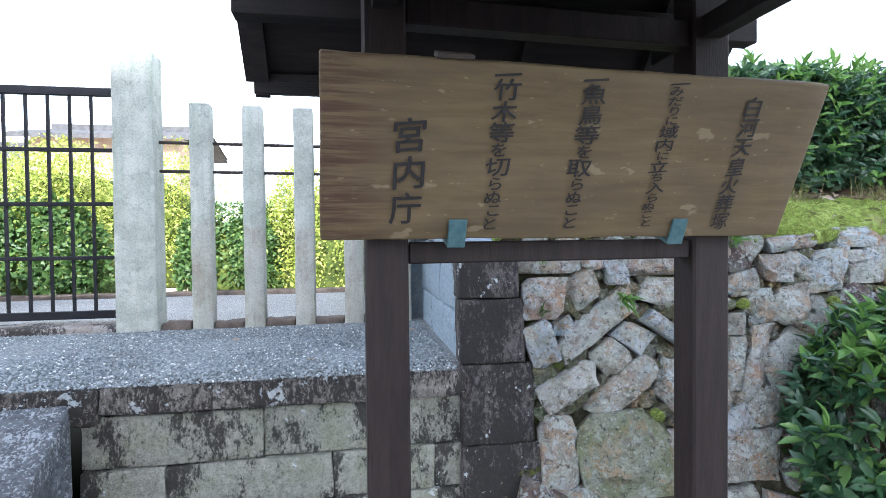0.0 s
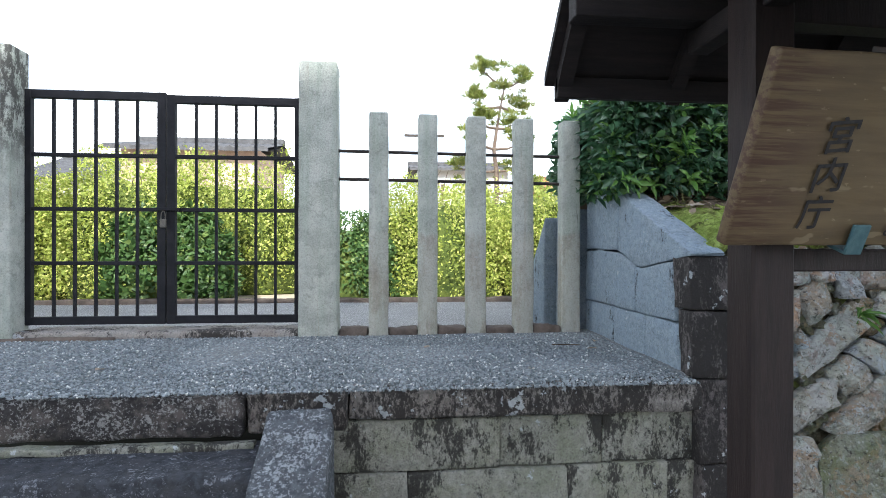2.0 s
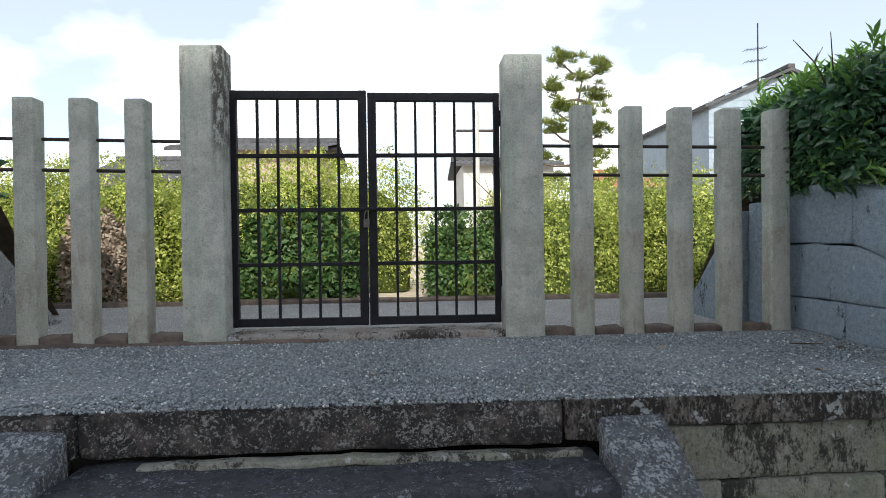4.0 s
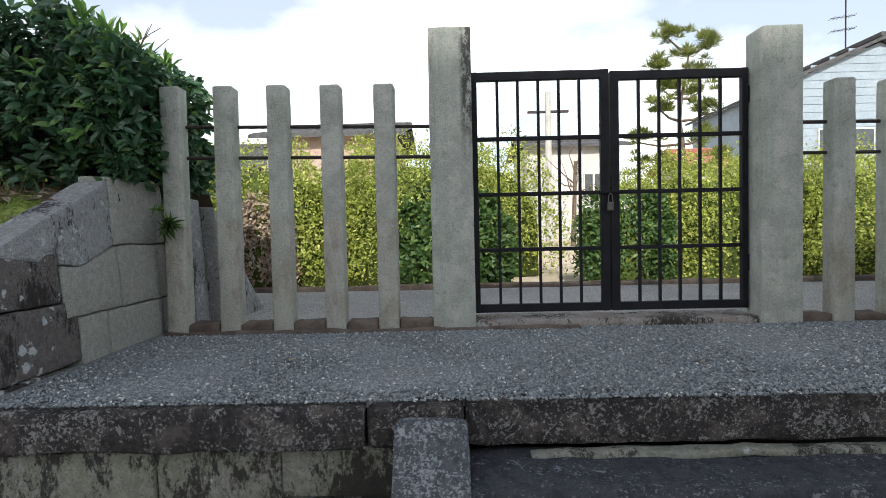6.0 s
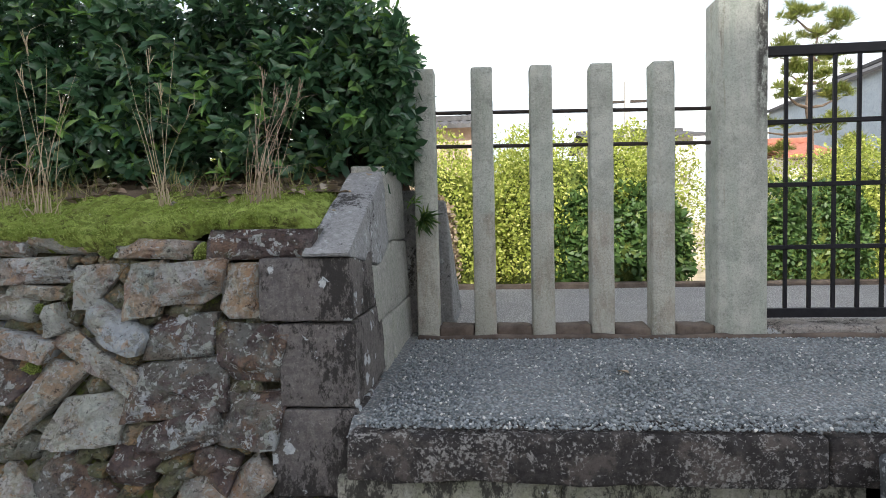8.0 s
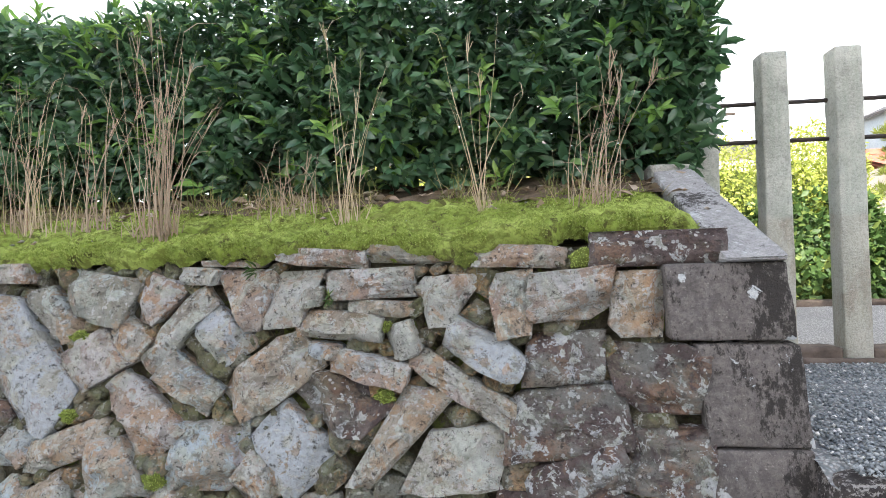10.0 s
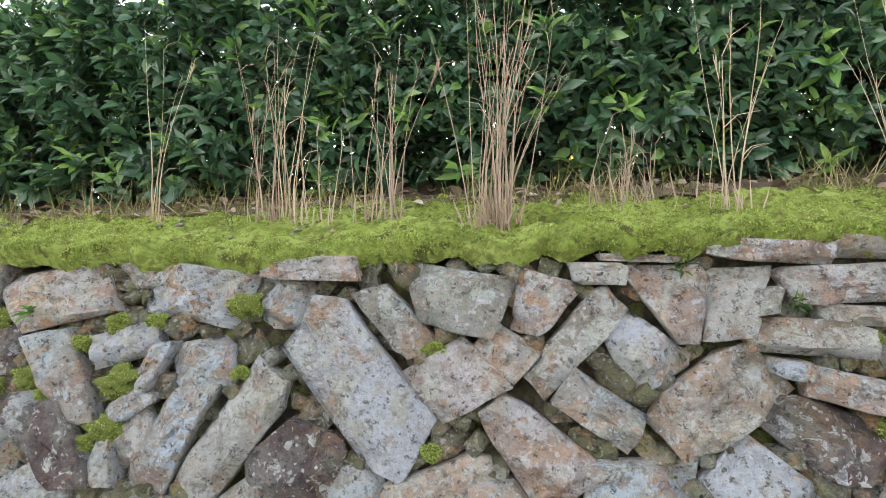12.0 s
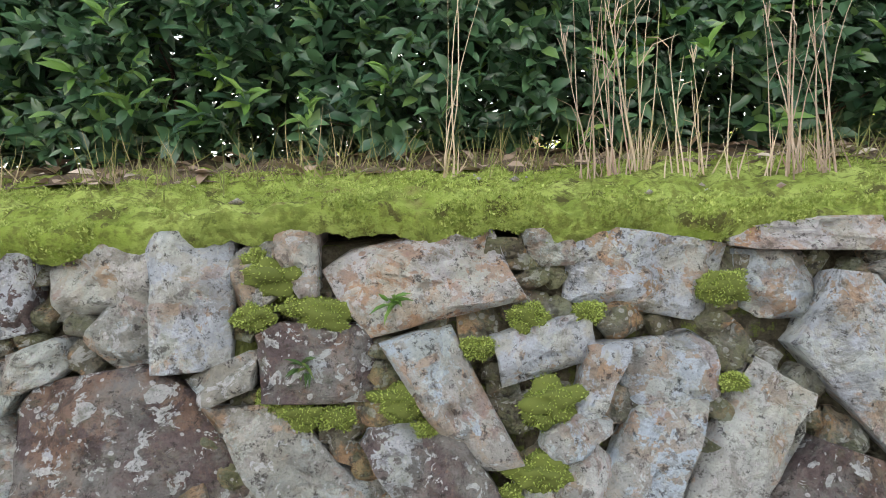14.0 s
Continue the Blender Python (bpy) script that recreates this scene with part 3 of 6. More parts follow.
def piece(name, x0, x1, y0, y1, z0, z1, material, parent, seed, **k):
    ob = block(name, x0, x1, y0, y1, z0, z1, material, parent, seed=seed, **k)
    ob.matrix_basis = Matrix.Translation(-parent.location) @ ob.matrix_basis
    return ob


for i, (a, b) in enumerate(((-4.655, -3.30), (-3.295, -2.97), (-2.965, -1.30), (-1.295, -0.93), (-0.925, 0.50))):
    y = LIP_Y((a + b) / 2)
    piece("lip_stone", a, b, y, y + 0.30, 0.795 if b < -3 else (0.79 if b < -0.9 else 0.825), 0.943 - 0.003 * (i % 2), M_LIP if i < 3 else M_LIPPALE, edge, i + 1, r=0.016, rough=0.006)
k = 20
for row, (z0, z1) in enumerate(((0.615, 0.79), (0.43, 0.61), (0.235, 0.425), (0.0, 0.23))):
    for a, b in ((-4.70, -3.17), (-1.0, 0.52)):
        cuts = [a] + [a + (b - a) * c for c in ((0.44, 0.72) if row % 2 == 0 else (0.2, 0.62, 0.9))] + [b]
        for c, d in zip(cuts, cuts[1:]):
            k += 1
            y = LIP_Y((c + d) / 2) + 0.045
            piece("wall_stone", c + 0.001, d - 0.001, y + random.uniform(-0.002, 0.002) - 0.02 * row, y + 0.3, z0, z1 if not (row == 0 and c > -2) else 0.815, M_COURSE, edge, k, r=0.005, rough=0.003)
for i, (y, z) in enumerate(((1.805, 0.765), (1.50, 0.59), (1.20, 0.415), (0.90, 0.24))):
    k += 1
    piece("step", -2.97, -1.19, y, y + 0.34, z - 0.2 if z > 0.3 else 0, z, M_STEP, edge, k, r=0.02, rough=0.006)
piece("step_joint_stone", -2.75, -1.25, 2.035, 2.09, 0.755, 0.783, M_COURSE, edge, 71, r=0.006, rough=0.006)
for a, b in ((-3.19, -2.955), (-1.205, -0.965)):
    k += 1
    ramp = block("ramp_stone", a, b, 0.55, 2.035, -0.1, 0.1, M_RAMP, edge, seed=k, r=0.018, rough=0.005, warp=lambda p: Vector((p.x, p.y, p.z - 0.1 + 0.915 + 0.62 * (p.y - 0.7425) if p.z > 0 else max(0.0, 0.60 + 0.62 * (p.y - 0.7425)))))
    ramp.matrix_basis = Matrix.Translation(-edge.location) @ Matrix.Translation(((a + b) / 2, 1.2925, 0))


# ---------- stone fence ----------
def fence_post(x, w, z1, material=M_POST, y=3.265, d=0.24, z0=0.90, seed=0, name="gate_post", dome=0.012):
    h = z1 - z0
    v, f = worn_block(w, d, h, 0.009, 0.08, 0.0014, seed, lambda p: Vector((p.x * (1 - 0.02 * p.z / h), p.y, p.z + (dome * (1 - (2 * p.x / w) ** 2) * (1 - (2 * p.y / d) ** 2) if p.z > h / 2 - 0.02 else 0))))
    return solid(name, v, f, material, at=Matrix.Translation((x, y + d / 2, z0 + h / 2)))


tagged(fence_post(-2.988, 0.234, 2.620, M_POSTDARK, d=0.165, seed=3), "tall square granite gate post with dark vertical streak", "stone post", "gate posts")
tagged(fence_post(-1.190, 0.224, 2.580, d=0.168, seed=5), "tall square pale granite gate post", "stone post", "gate posts")
for i in range(5):
    tagged(fence_post(-4.546 + 0.2975 * i, 0.112, 2.345 - 0.004 * i, M_PICKET, y=3.285, d=0.10, seed=11 + i, name="fence_picket", dome=0.022), "square granite fence picket with rounded top", "stone picket", "pickets left of the gate")
for i in range(5):
    tagged(fence_post(-0.837 + 0.2955 * i, 0.117, 2.298 - 0.006 * i, M_PICKET, y=3.29, d=0.10, seed=21 + i, name="fence_picket", dome=0.022), "square granite fence picket with rounded top", "stone picket", "pickets right of the gate")
for (a, b), (za, zb) in (((-4.60, -2.95), (2.135, 2.10)), ((-4.60, -2.95), (1.96, 1.93)), ((-1.2, 0.41), (2.075, 2.06)), ((-1.2, 0.41), (1.905, 1.89))):
    tagged(part("fence_rod", tube(bmesh.new(), (a, 3.36, za), (b, 3.36, zb), 0.010, sides=8), M_ROD), "thin dark iron rod through the stone pickets", "iron rod", "fence rods")
for i in range(5):
    a, b = -4.546 + 0.2975 * i + 0.058, (-4.546 + 0.2975 * (i + 1) - 0.058 if i < 4 else -3.106)
    tagged(block("kerb_piece", a, b, 3.288, 3.42, 0.90, 1.022 - 0.006 * (i % 2), M_KERB, seed=i, r=0.014, rough=0.007, step=0.04), "small brown kerb stone between fence pickets", "kerb stone", "kerb stones between pickets")
    a, b = (-1.076 if i == 0 else -0.837 + 0.2955 * (i - 1) + 0.060), -0.837 + 0.2955 * i - 0.060
    tagged(block("kerb_piece", a, b, 3.293, 3.42, 0.90, 1.010 - 0.006 * (i % 2), M_KERB, seed=i + 7, r=0.014, rough=0.007, step=0.04), "small brown kerb stone between fence pickets", "kerb stone", "kerb stones between pickets")
tagged(block("gate_sill", -2.870, -1.301, 3.275, 3.52, 0.88, 1.008, M_SILL, seed=41, r=0.018, rough=0.005), "stained concrete sill under the gate", "sill", kind="structure")
tagged(block("kerb_front", -4.60, -2.3, 3.215, 3.262, 0.90, 0.985, M_KERB, seed=43, r=0.014, rough=0.006), "narrow brown edging before the pickets", "kerb stone", kind="structure")


def gate():
    g = base("iron_gate", -2.085, 3.40, 1.02, "closed double-leaf black iron bar gate", "gate")
    off = Matrix.Translation((2.085, -3.40, -1.02))
    y0, y1 = 3.385, 3.42
    for side, (a, b) in enumerate(((-2.872, -2.092), (-2.084, -1.31))):
        z0, z1 = 1.035, 2.405 - 0.012 * side
        fr = boxed(a, a + (0.035 if side == 0 else 0.048), y0, y1, z0, z1, 0.003)
        box(fr, b - (0.048 if side == 0 else 0.035), b, y0, y1, z0, z1, 0.003)
        box(fr, a + 0.03, b - 0.03, y0 + 0.001, y1 - 0.001, z1 - 0.05, z1 - 0.001, 0.003)
        box(fr, a + 0.03, b - 0.03, y0 + 0.001, y1 - 0.001, z0 + 0.001, z0 + 0.048, 0.003)
        leaf_frame = part("leaf_frame", fr, M_IRON, g, at=off)
        n = 5
        lo, hi = a + (0.035 if side == 0 else 0.048), b - (0.048 if side == 0 else 0.035)
        for i in range(n):
            x = lo + (hi - lo) * (i + 1) / (n + 1)
            part("bar", boxed(x - 0.0075, x + 0.0075, y0 + 0.010, y0 + 0.025, z0 + 0.04, z1 - 0.04), M_IRON, leaf_frame)
        for z in (2.028, 1.712, 1.395):
            part("rail", boxed(a + 0.03, b - 0.03, y0 + 0.004, y1 - 0.004, z - 0.011, z + 0.011, 0.002), M_IRON, leaf_frame)
        for z in (1.25, 2.2):
            x = a - 0.012 if side == 0 else b - 0.006
            part("hinge", boxed(x, x + 0.018, y0 + 0.004, y1, z, z + 0.09, 0.002), M_IRON, leaf_frame)
    part("latch_bar", boxed(-2.15, -2.01, 3.36, 3.383, 1.705, 1.722, 0.002), M_IRON, g, at=off)
    lock = part("padlock", boxed(-2.112, -2.078, 3.352, 3.372, 1.605, 1.655, 0.004), M_BRASS, g, "small grey padlock", at=off)
    sh = bmesh.new()
    pts = [Vector((-2.095 + 0.012 * math.cos(a), 3.362, 1.672 + 0.03 * math.sin(a))) for a in [math.pi * i / 8 for i in range(9)]]
    for p, q in zip([Vector((-2.083, 3.362, 1.65))] + pts, pts + [Vector((-2.107, 3.362, 1.65))]):
        tube(sh, p, q, 0.003)
    part("shackle", sh, M_BRASS, lock)
    return g


gate()


# ---------- wing walls at both ends of the terrace ----------
def wing(side):
    """side -1: at x = -4.65, side 1: at x = 0.49; the inner face looks over the terrace."""
    inner = -4.645 if side < 0 else 0.487
    ob = base("wing_wall_" + ("west" if side < 0 else "east"), inner, 2.7, 0, "stepped wing wall of dressed granite blocks", "stone wall", kind="structure")
    depth = 0.30
    s = -1 if side < 0 else 1
    n = [100 if side < 0 else 200]

    def put(name, y0, y1, z0, z1, mat, lean=True, dep=depth, warp=None, **kw):
        n[0] += 1
        v, f = worn_block(dep, y1 - y0, z1 - z0, kw.get("r", 0.010), 0.05, kw.get("rough", 0.004), n[0], None)
        zc, yc = (z0 + z1) / 2, (y0 + y1) / 2
        out = []
        for p in v:
            q = Vector((p.x + s * dep / 2, p.y + yc, p.z + zc))
            if warp:
                q = warp(q)
            if lean:
                t = max(0.0, 1 - (q.y - 2.0) / 0.6)
                q.y += (q.z - 1.47) * 0.20 * t
            q.x += kw.get("shift", 0.0) + s * (q.z - 0.92) * 0.06 * (1 if side < 0 else 0.2)
            out.append(q)
        o = solid(name, out, f, mat, ob)
        o.location = (0, -2.7, 0)
        return o

    def under(y):
        return 1.455 - 0.14 * (y - 2.23) if y < 2.7 else min(1.475, 1.389 + 0.34 * (y - 2.7))

    def course_shape(q):
        return Vector((q.x, q.y, q.z if q.z < 1.3 else 1.3 + (q.z - 1.3) * (under(q.y) - 0.004 - 1.3) / 0.085))

    def cap_shape(q):
        t = (q.z - 1.40) / 0.40
        low = under(q.y)
        return Vector((q.x, q.y, low + t * (1.475 + 0.45 * (q.y - 2.23) - low)))

    # quoins at the front corner
    f0 = 2.23
    for i, (z0, z1) in enumerate(((1.245, 1.455), (0.975, 1.24), (0.70, 0.97), (0.42, 0.695), (0.0, 0.415)) if side < 0 else ((1.226, 1.455), (0.947, 1.222), (0.607, 0.943), (0.30, 0.603), (0.0, 0.296))):
        put("quoin_stone", f0, f0 + ((0.42 if i % 2 else 0.34) if side < 0 else (0.10 if i % 2 else 0.13)), z0, z1, M_QUOIN if side < 0 else M_QUOINFRONT, dep=((0.31, 0.25, 0.29, 0.34, 0.40) if side < 0 else (0.27, 0.29, 0.32, 0.36, 0.40))[i], rough=0.0045 if side < 0 else 0.0035, r=0.008)
    # dressed courses behind the quoins
    for z0, z1, cuts in (((1.17, 1.385, (2.575, 2.98, 3.44)), (0.86, 1.165, (2.655, 2.86, 3.44))) if side < 0 else ((1.16, 1.385, (2.365, 2.74, 3.44)), (0.86, 1.155, (2.335, 2.62, 3.0, 3.44)))):
        for a, b in zip(cuts, cuts[1:]):
            put("wing_block", a + 0.003, b - 0.003, z0, z1, M_WING if side < 0 else M_WINGSKYLIT, rough=0.004, warp=course_shape)
    # sloping cap stone and the level stone behind it
    put("cap_stone", f0 - 0.015, 2.955, 1.40, 1.80, M_CAP if side < 0 else M_WINGSKYLIT, warp=cap_shape, lean=False, dep=0.155)
    put("cap_stone", 2.96, 3.44, 1.48, 1.825, M_WING if side < 0 else M_WINGSKYLIT, lean=False, dep=0.155, rough=0.005)
    # the wing runs on behind the fence, falling to the ground
    put("rear_block", 3.455, 3.62, 0.86, 1.74, M_CAP if side < 0 else M_WINGSKYLIT, lean=False, dep=0.34, shift=-s * 0.14)
    put("rear_block", 3.63, 4.35, 0.86, 1.70, M_CAP if side < 0 else M_WINGSKYLIT, lean=False, dep=0.42, shift=-s * 0.22, warp=lambda q: Vector((q.x, q.y, q.z if q.z < 0.95 else 0.9 + (q.z - 0.9) * max(0.1, 1 - ((q.y - 3.63) / 0.74)))))
    return ob


wing(-1)
wing(1)

# ---------- rubble retaining walls ----------
WALL_Y = lambda z: 2.265 + 0.20 * (z - 1.51)
TOP = 1.53
walls = {}
for nm, a, b in (("west", -12.0, -4.78), ("east", 0.62, 4.6)):
    ob = tagged(new("retaining_wall_" + nm), "rubble stone retaining wall with lichen and moss", "stone wall", kind="structure")
    xs, zs = span(a, b, 0.025), span(0.0, TOP - 0.03, 0.025)
    verts = [(x, WALL_Y(z) + 0.060 + 0.022 * noise.noise((x * 9, z * 9, 5)) + 0.022 * noise.noise((x * 24, z * 24, 6)), z) for z in zs for x in xs]
    n = len(xs)
    m = len(verts)
    verts += [(x, 2.9, TOP + 0.06) for x in xs]
    faces = [(j * n + i, j * n + i + 1, (j + 1) * n + i + 1, (j + 1) * n + i) for j in range(len(zs) - 1) for i in range(n - 1)]
    faces += [((len(zs) - 1) * n + i, (len(zs) - 1) * n + i + 1, m + i + 1, m + i) for i in range(n - 1)]
    solid("earth_core", verts, faces, M_MORTAR, ob)
    walls[nm] = ob

taken = [(-7.25, 1.30, 0.08, 0.02, 0.0, math.pi / 2)]    # a dark hole is left open here


def stone(cx, cz, w, h, turn, skew=0, taper=0.0, tone="g", sink=None, shrink=1.11, joined=None):
    """One wall stone: its middle on the wall, length, height, turn and skew in degrees, taper and tone."""
    rng = random.Random(int(cx * 1000) * 7919 + int(cz * 1000))
    wall_ob = walls["west" if cx < -2 else "east"]
    a, b = radians(turn), radians(turn + 90 + skew)
    ux, uz, vx, vz = math.cos(a), math.sin(a), math.cos(b), math.sin(b)
    n_side = 5 if joined is not None else 8
    ring = []
    corners = [(-0.5 * (1 - taper), -0.5), (0.5 * (1 - taper), -0.5), (0.5 * (1 + taper), 0.5), (-0.5 * (1 + taper), 0.5)]
    corners = [(x * rng.uniform(0.95, 1.05), y * rng.uniform(0.95, 1.05)) for x, y in corners]
    outline = []
    for c in range(4):
        p, o, q = corners[c], corners[c - 1], corners[(c + 1) % 4]
        if rng.random() < 0.30:
            # a corner that has been struck off
            k0, k1 = rng.uniform(0.10, 0.26), rng.uniform(0.10, 0.26)
            outline += [(p[0] + (o[0] - p[0]) * k0, p[1] + (o[1] - p[1]) * k0), (p[0] + (q[0] - p[0]) * k1, p[1] + (q[1] - p[1]) * k1)]
        else:
            outline.append(p)
        # straight sides, here and there broken once
        t, j = rng.uniform(0.35, 0.65), 1 + rng.uniform(-0.045, 0.05)
        outline.append(((p[0] + (q[0] - p[0]) * t) * j, (p[1] + (q[1] - p[1]) * t) * j))
    for c in range(len(outline)):
        p, q = outline[c], outline[(c + 1) % len(outline)]
        steps = max(2, n_side // 2 - 1)
        for i in range(steps):
            t = i / steps
            j = 1 + (rng.uniform(-0.012, 0.012) if i else 0)
            ring.append(((p[0] + (q[0] - p[0]) * t) * w * shrink * j, (p[1] + (q[1] - p[1]) * t) * h * shrink * j))
    proud = rng.uniform(-0.012, 0.02) if sink is None else -sink
    tilt_x, tilt_z = rng.uniform(-0.09, 0.09), rng.uniform(-0.10, 0.06)
    seed = Vector((cx * 5, cz * 5, 1.7))
    verts, faces = [], []
    k = len(ring)
    small = min(w, h)
    # flat breaks that have knocked corners and edges off the face
    breaks = []
    for _ in range(6):
        g = rng.uniform(0, 2 * math.pi)
        breaks.append((math.cos(g), math.sin(g), rng.uniform(0.20, 0.44), rng.uniform(0.2, 0.9)))
    layers = ((0.90, 0.16), (1.0, 0.030), (0.998, 0.004), (0.980, 0.0), (0.86, -0.001), (0.66, -0.001), (0.44, -0.001), (0.2, -0.001))
    for scale, depth in layers:
        inset = (1 - scale) * small * 0.5
        for x, y in ring:
            r = math.hypot(x, y) or 1
            f = max(0.05, 1 - inset * (2.2 if scale > 0.85 else 2.0) / r) if scale > 0.85 else scale
            px, py = x * f, y * f
            dx, dz = px * ux + py * vx, px * uz + py * vz
            rough = noise.noise(Vector((dx * 14, dz * 14, 0)) + seed) * 0.020 + noise.noise(Vector((dx * 34, dz * 34, 3)) + seed) * 0.014 + round(2.5 * noise.noise(Vector((dx * 9, dz * 17, 8)) + seed)) * 0.005
            rough += min(0.030, sum(max(0.0, (px / w * gx + py / h * gy - off) * small * k_) for gx, gy, off, k_ in breaks))
            verts.append((dx, depth - proud + tilt_x * dx + (tilt_z + 0.20) * dz + (rough if depth < 0.02 else 0), dz))
    verts.append((0, -proud - 0.007, 0))
    for r in range(len(layers) - 1):
        for i in range(k):
            faces.append((r * k + i, r * k + (i + 1) % k, (r + 1) * k + (i + 1) % k, (r + 1) * k + i))
    for i in range(k):
        faces.append(((len(layers) - 1) * k + i, (len(layers) - 1) * k + (i + 1) % k, len(verts) - 1))
    taken.append((cx, cz, w, h, a, b))
    if joined is not None:
        o = len(joined[0])
        joined[0].extend((p[0] + cx, p[1] + WALL_Y(cz), p[2] + cz) for p in verts)
        joined[1].extend(tuple(o + q for q in f) for f in faces)
        return None
    ob = solid("wall_stone", verts, faces, ROCK[tone], wall_ob, at=Matrix.Translation((cx, WALL_Y(cz), cz)), sharp=26)
    return ob


def covered(x, z, grow):
    for cx, cz, w, h, a, b in taken:
        dx, dz = x - cx, z - cz
        if abs(dx) > 0.6 or abs(dz) > 0.6:
            continue
        det = math.cos(a) * math.sin(b) - math.sin(a) * math.cos(b)
        u = (dx * math.sin(b) - dz * math.cos(b)) / det
        v = (dz * math.cos(a) - dx * math.sin(a)) / det
        if abs(u) < w / 2 + grow and abs(v) < h / 2 + grow:
            return True
    return False


stone(-7.169, 1.495, 0.263, 0.061, -2, 6, 0.02, "p")
stone(-7.020, 1.190, 0.437, 0.198, -52, 20, 0.01, "w")
stone(-6.922, 1.347, 0.097, 0.200, 20, 21, -0.09, "g")
stone(-6.763, 1.403, 0.234, 0.147, -11, 10, 0.21, "g")
stone(-6.549, 1.385, 0.121, 0.147, -16, -10, 0.39, "p")
stone(-6.466, 1.295, 0.085, 0.280, -48, 4, 0.06, "g")
stone(-6.773, 1.201, 0.183, 0.153, 29, 13, -0.03, "p")
stone(-6.577, 1.041, 0.137, 0.269, 37, 7, -0.29, "p")
stone(-6.411, 1.128, 0.090, 0.194, 57, -2, -0.02, "w")
stone(-6.313, 1.279, 0.129, 0.176, 30, 7, -0.37, "w")
stone(-6.143, 1.153, 0.294, 0.156, 35, 3, 0.02, "t")
stone(-6.215, 1.379, 0.129, 0.174, 0, 10, 0.64, "p")
stone(-6.079, 1.384, 0.128, 0.166, 0, -17, 0.15, "g")
stone(-6.012, 1.385, 0.069, 0.056, 7, -15, 0.01, "g")
stone(-5.828, 1.422, 0.258, 0.087, 1, 10, 0.07, "p")
stone(-5.794, 1.347, 0.183, 0.043, -4, -3, 0.07, "t")
stone(-5.928, 1.299, 0.247, 0.077, -4, 3, 0.03, "g")
stone(-5.601, 1.363, 0.133, 0.145, 1, -12, 0.59, "g")
stone(-5.402, 1.353, 0.106, 0.167, 6, -2, 0.20, "g")
stone(-5.240, 1.375, 0.218, 0.137, 5, -12, 0.02, "p")
stone(-5.051, 1.346, 0.142, 0.168, -0, -8, 0.01, "t")
stone(-5.487, 1.227, 0.220, 0.096, -27, 11, 0.03, "w")
stone(-5.556, 1.124, 0.315, 0.074, -30, 19, -0.00, "t")
stone(-5.262, 1.198, 0.201, 0.131, 2, -10, -0.03, "d")
stone(-5.013, 1.148, 0.223, 0.162, -1, 0, 0.19, "d")
stone(-5.258, 1.032, 0.309, 0.168, 6, -5, -0.03, "d")
stone(-4.997, 0.940, 0.188, 0.156, -1, -6, 0.06, "d")
stone(-5.724, 1.253, 0.079, 0.101, 16, 8, -0.00, "g")
stone(-5.966, 1.227, 0.087, 0.038, -7, 1, 0.15, "w")
stone(-5.826, 1.177, 0.224, 0.068, -13, 3, 0.03, "p")
stone(-5.913, 1.078, 0.140, 0.227, 42, 16, -0.28, "d")
stone(-5.748, 0.978, 0.101, 0.322, -13, -26, 0.38, "t")
stone(-6.056, 0.950, 0.157, 0.210, 42, 5, -0.14, "w")
stone(-6.339, 0.918, 0.235, 0.187, 1, -12, -0.05, "w")
stone(-6.821, 0.938, 0.281, 0.102, 19, -20, -0.09, "t")
stone(-6.648, 0.885, 0.148, 0.168, 5, 15, -0.32, "w")
stone(-5.236, 0.888, 0.250, 0.100, 18, 3, -0.02, "d")
stone(-5.560, 0.931, 0.237, 0.162, 5, -25, -0.11, "g")
stone(-5.990, 1.508, 0.270, 0.051, -5, 3, -0.00, "p")
stone(-5.694, 1.505, 0.261, 0.052, -3, -3, 0.04, "t")
stone(-5.375, 1.490, 0.242, 0.066, -3, -8, 0.00, "p")
stone(-6.287, 1.498, 0.185, 0.020, -3, 13, 0.03, "t")
stone(-4.988, 1.500, 0.335, 0.092, 0, -6, 0.01, "d")
stone(-6.399, 1.461, 0.125, 0.052, -2, 0, 0.11, "g")
stone(-7.668, 1.484, 0.090, 0.070, 0, 9, 0.07, "g")
stone(-7.487, 1.427, 0.267, 0.147, -10, -7, 0.03, "w")
stone(-7.224, 1.396, 0.146, 0.122, -3, -2, 0.10, "w")
stone(-7.692, 1.295, 0.179, 0.088, 13, -5, 0.04, "w")
stone(-7.601, 1.234, 0.062, 0.130, 7, -32, 0.33, "w")
stone(-7.655, 1.137, 0.104, 0.074, 32, 33, -0.17, "w")
stone(-7.534, 1.062, 0.122, 0.283, -11, -18, -0.12, "w")
stone(-7.350, 1.067, 0.122, 0.347, -30, -6, 0.05, "g")
stone(-7.174, 0.999, 0.201, 0.187, -22, -16, -0.25, "d")
stone(-7.885, 1.046, 0.136, 0.270, 10, 26, 0.15, "d")
stone(-7.727, 1.001, 0.062, 0.127, 1, 9, -0.06, "w")
stone(-8.541, 1.464, 0.180, 0.143, 8, -3, 0.00, "t")
stone(-8.367, 1.412, 0.136, 0.234, 2, -0, 0.08, "w")
stone(-8.161, 1.475, 0.063, 0.129, 0, 11, 0.36, "p")
stone(-7.919, 1.434, 0.302, 0.157, 11, 14, 0.06, "p")
stone(-8.124, 1.286, 0.199, 0.134, -2, 14, -0.03, "d")
stone(-7.878, 1.212, 0.118, 0.251, 9, 19, 0.11, "w")
stone(-8.294, 1.260, 0.109, 0.059, 22, -6, 0.23, "g")
stone(-8.643, 1.301, 0.101, 0.069, 19, -8, 0.05, "g")
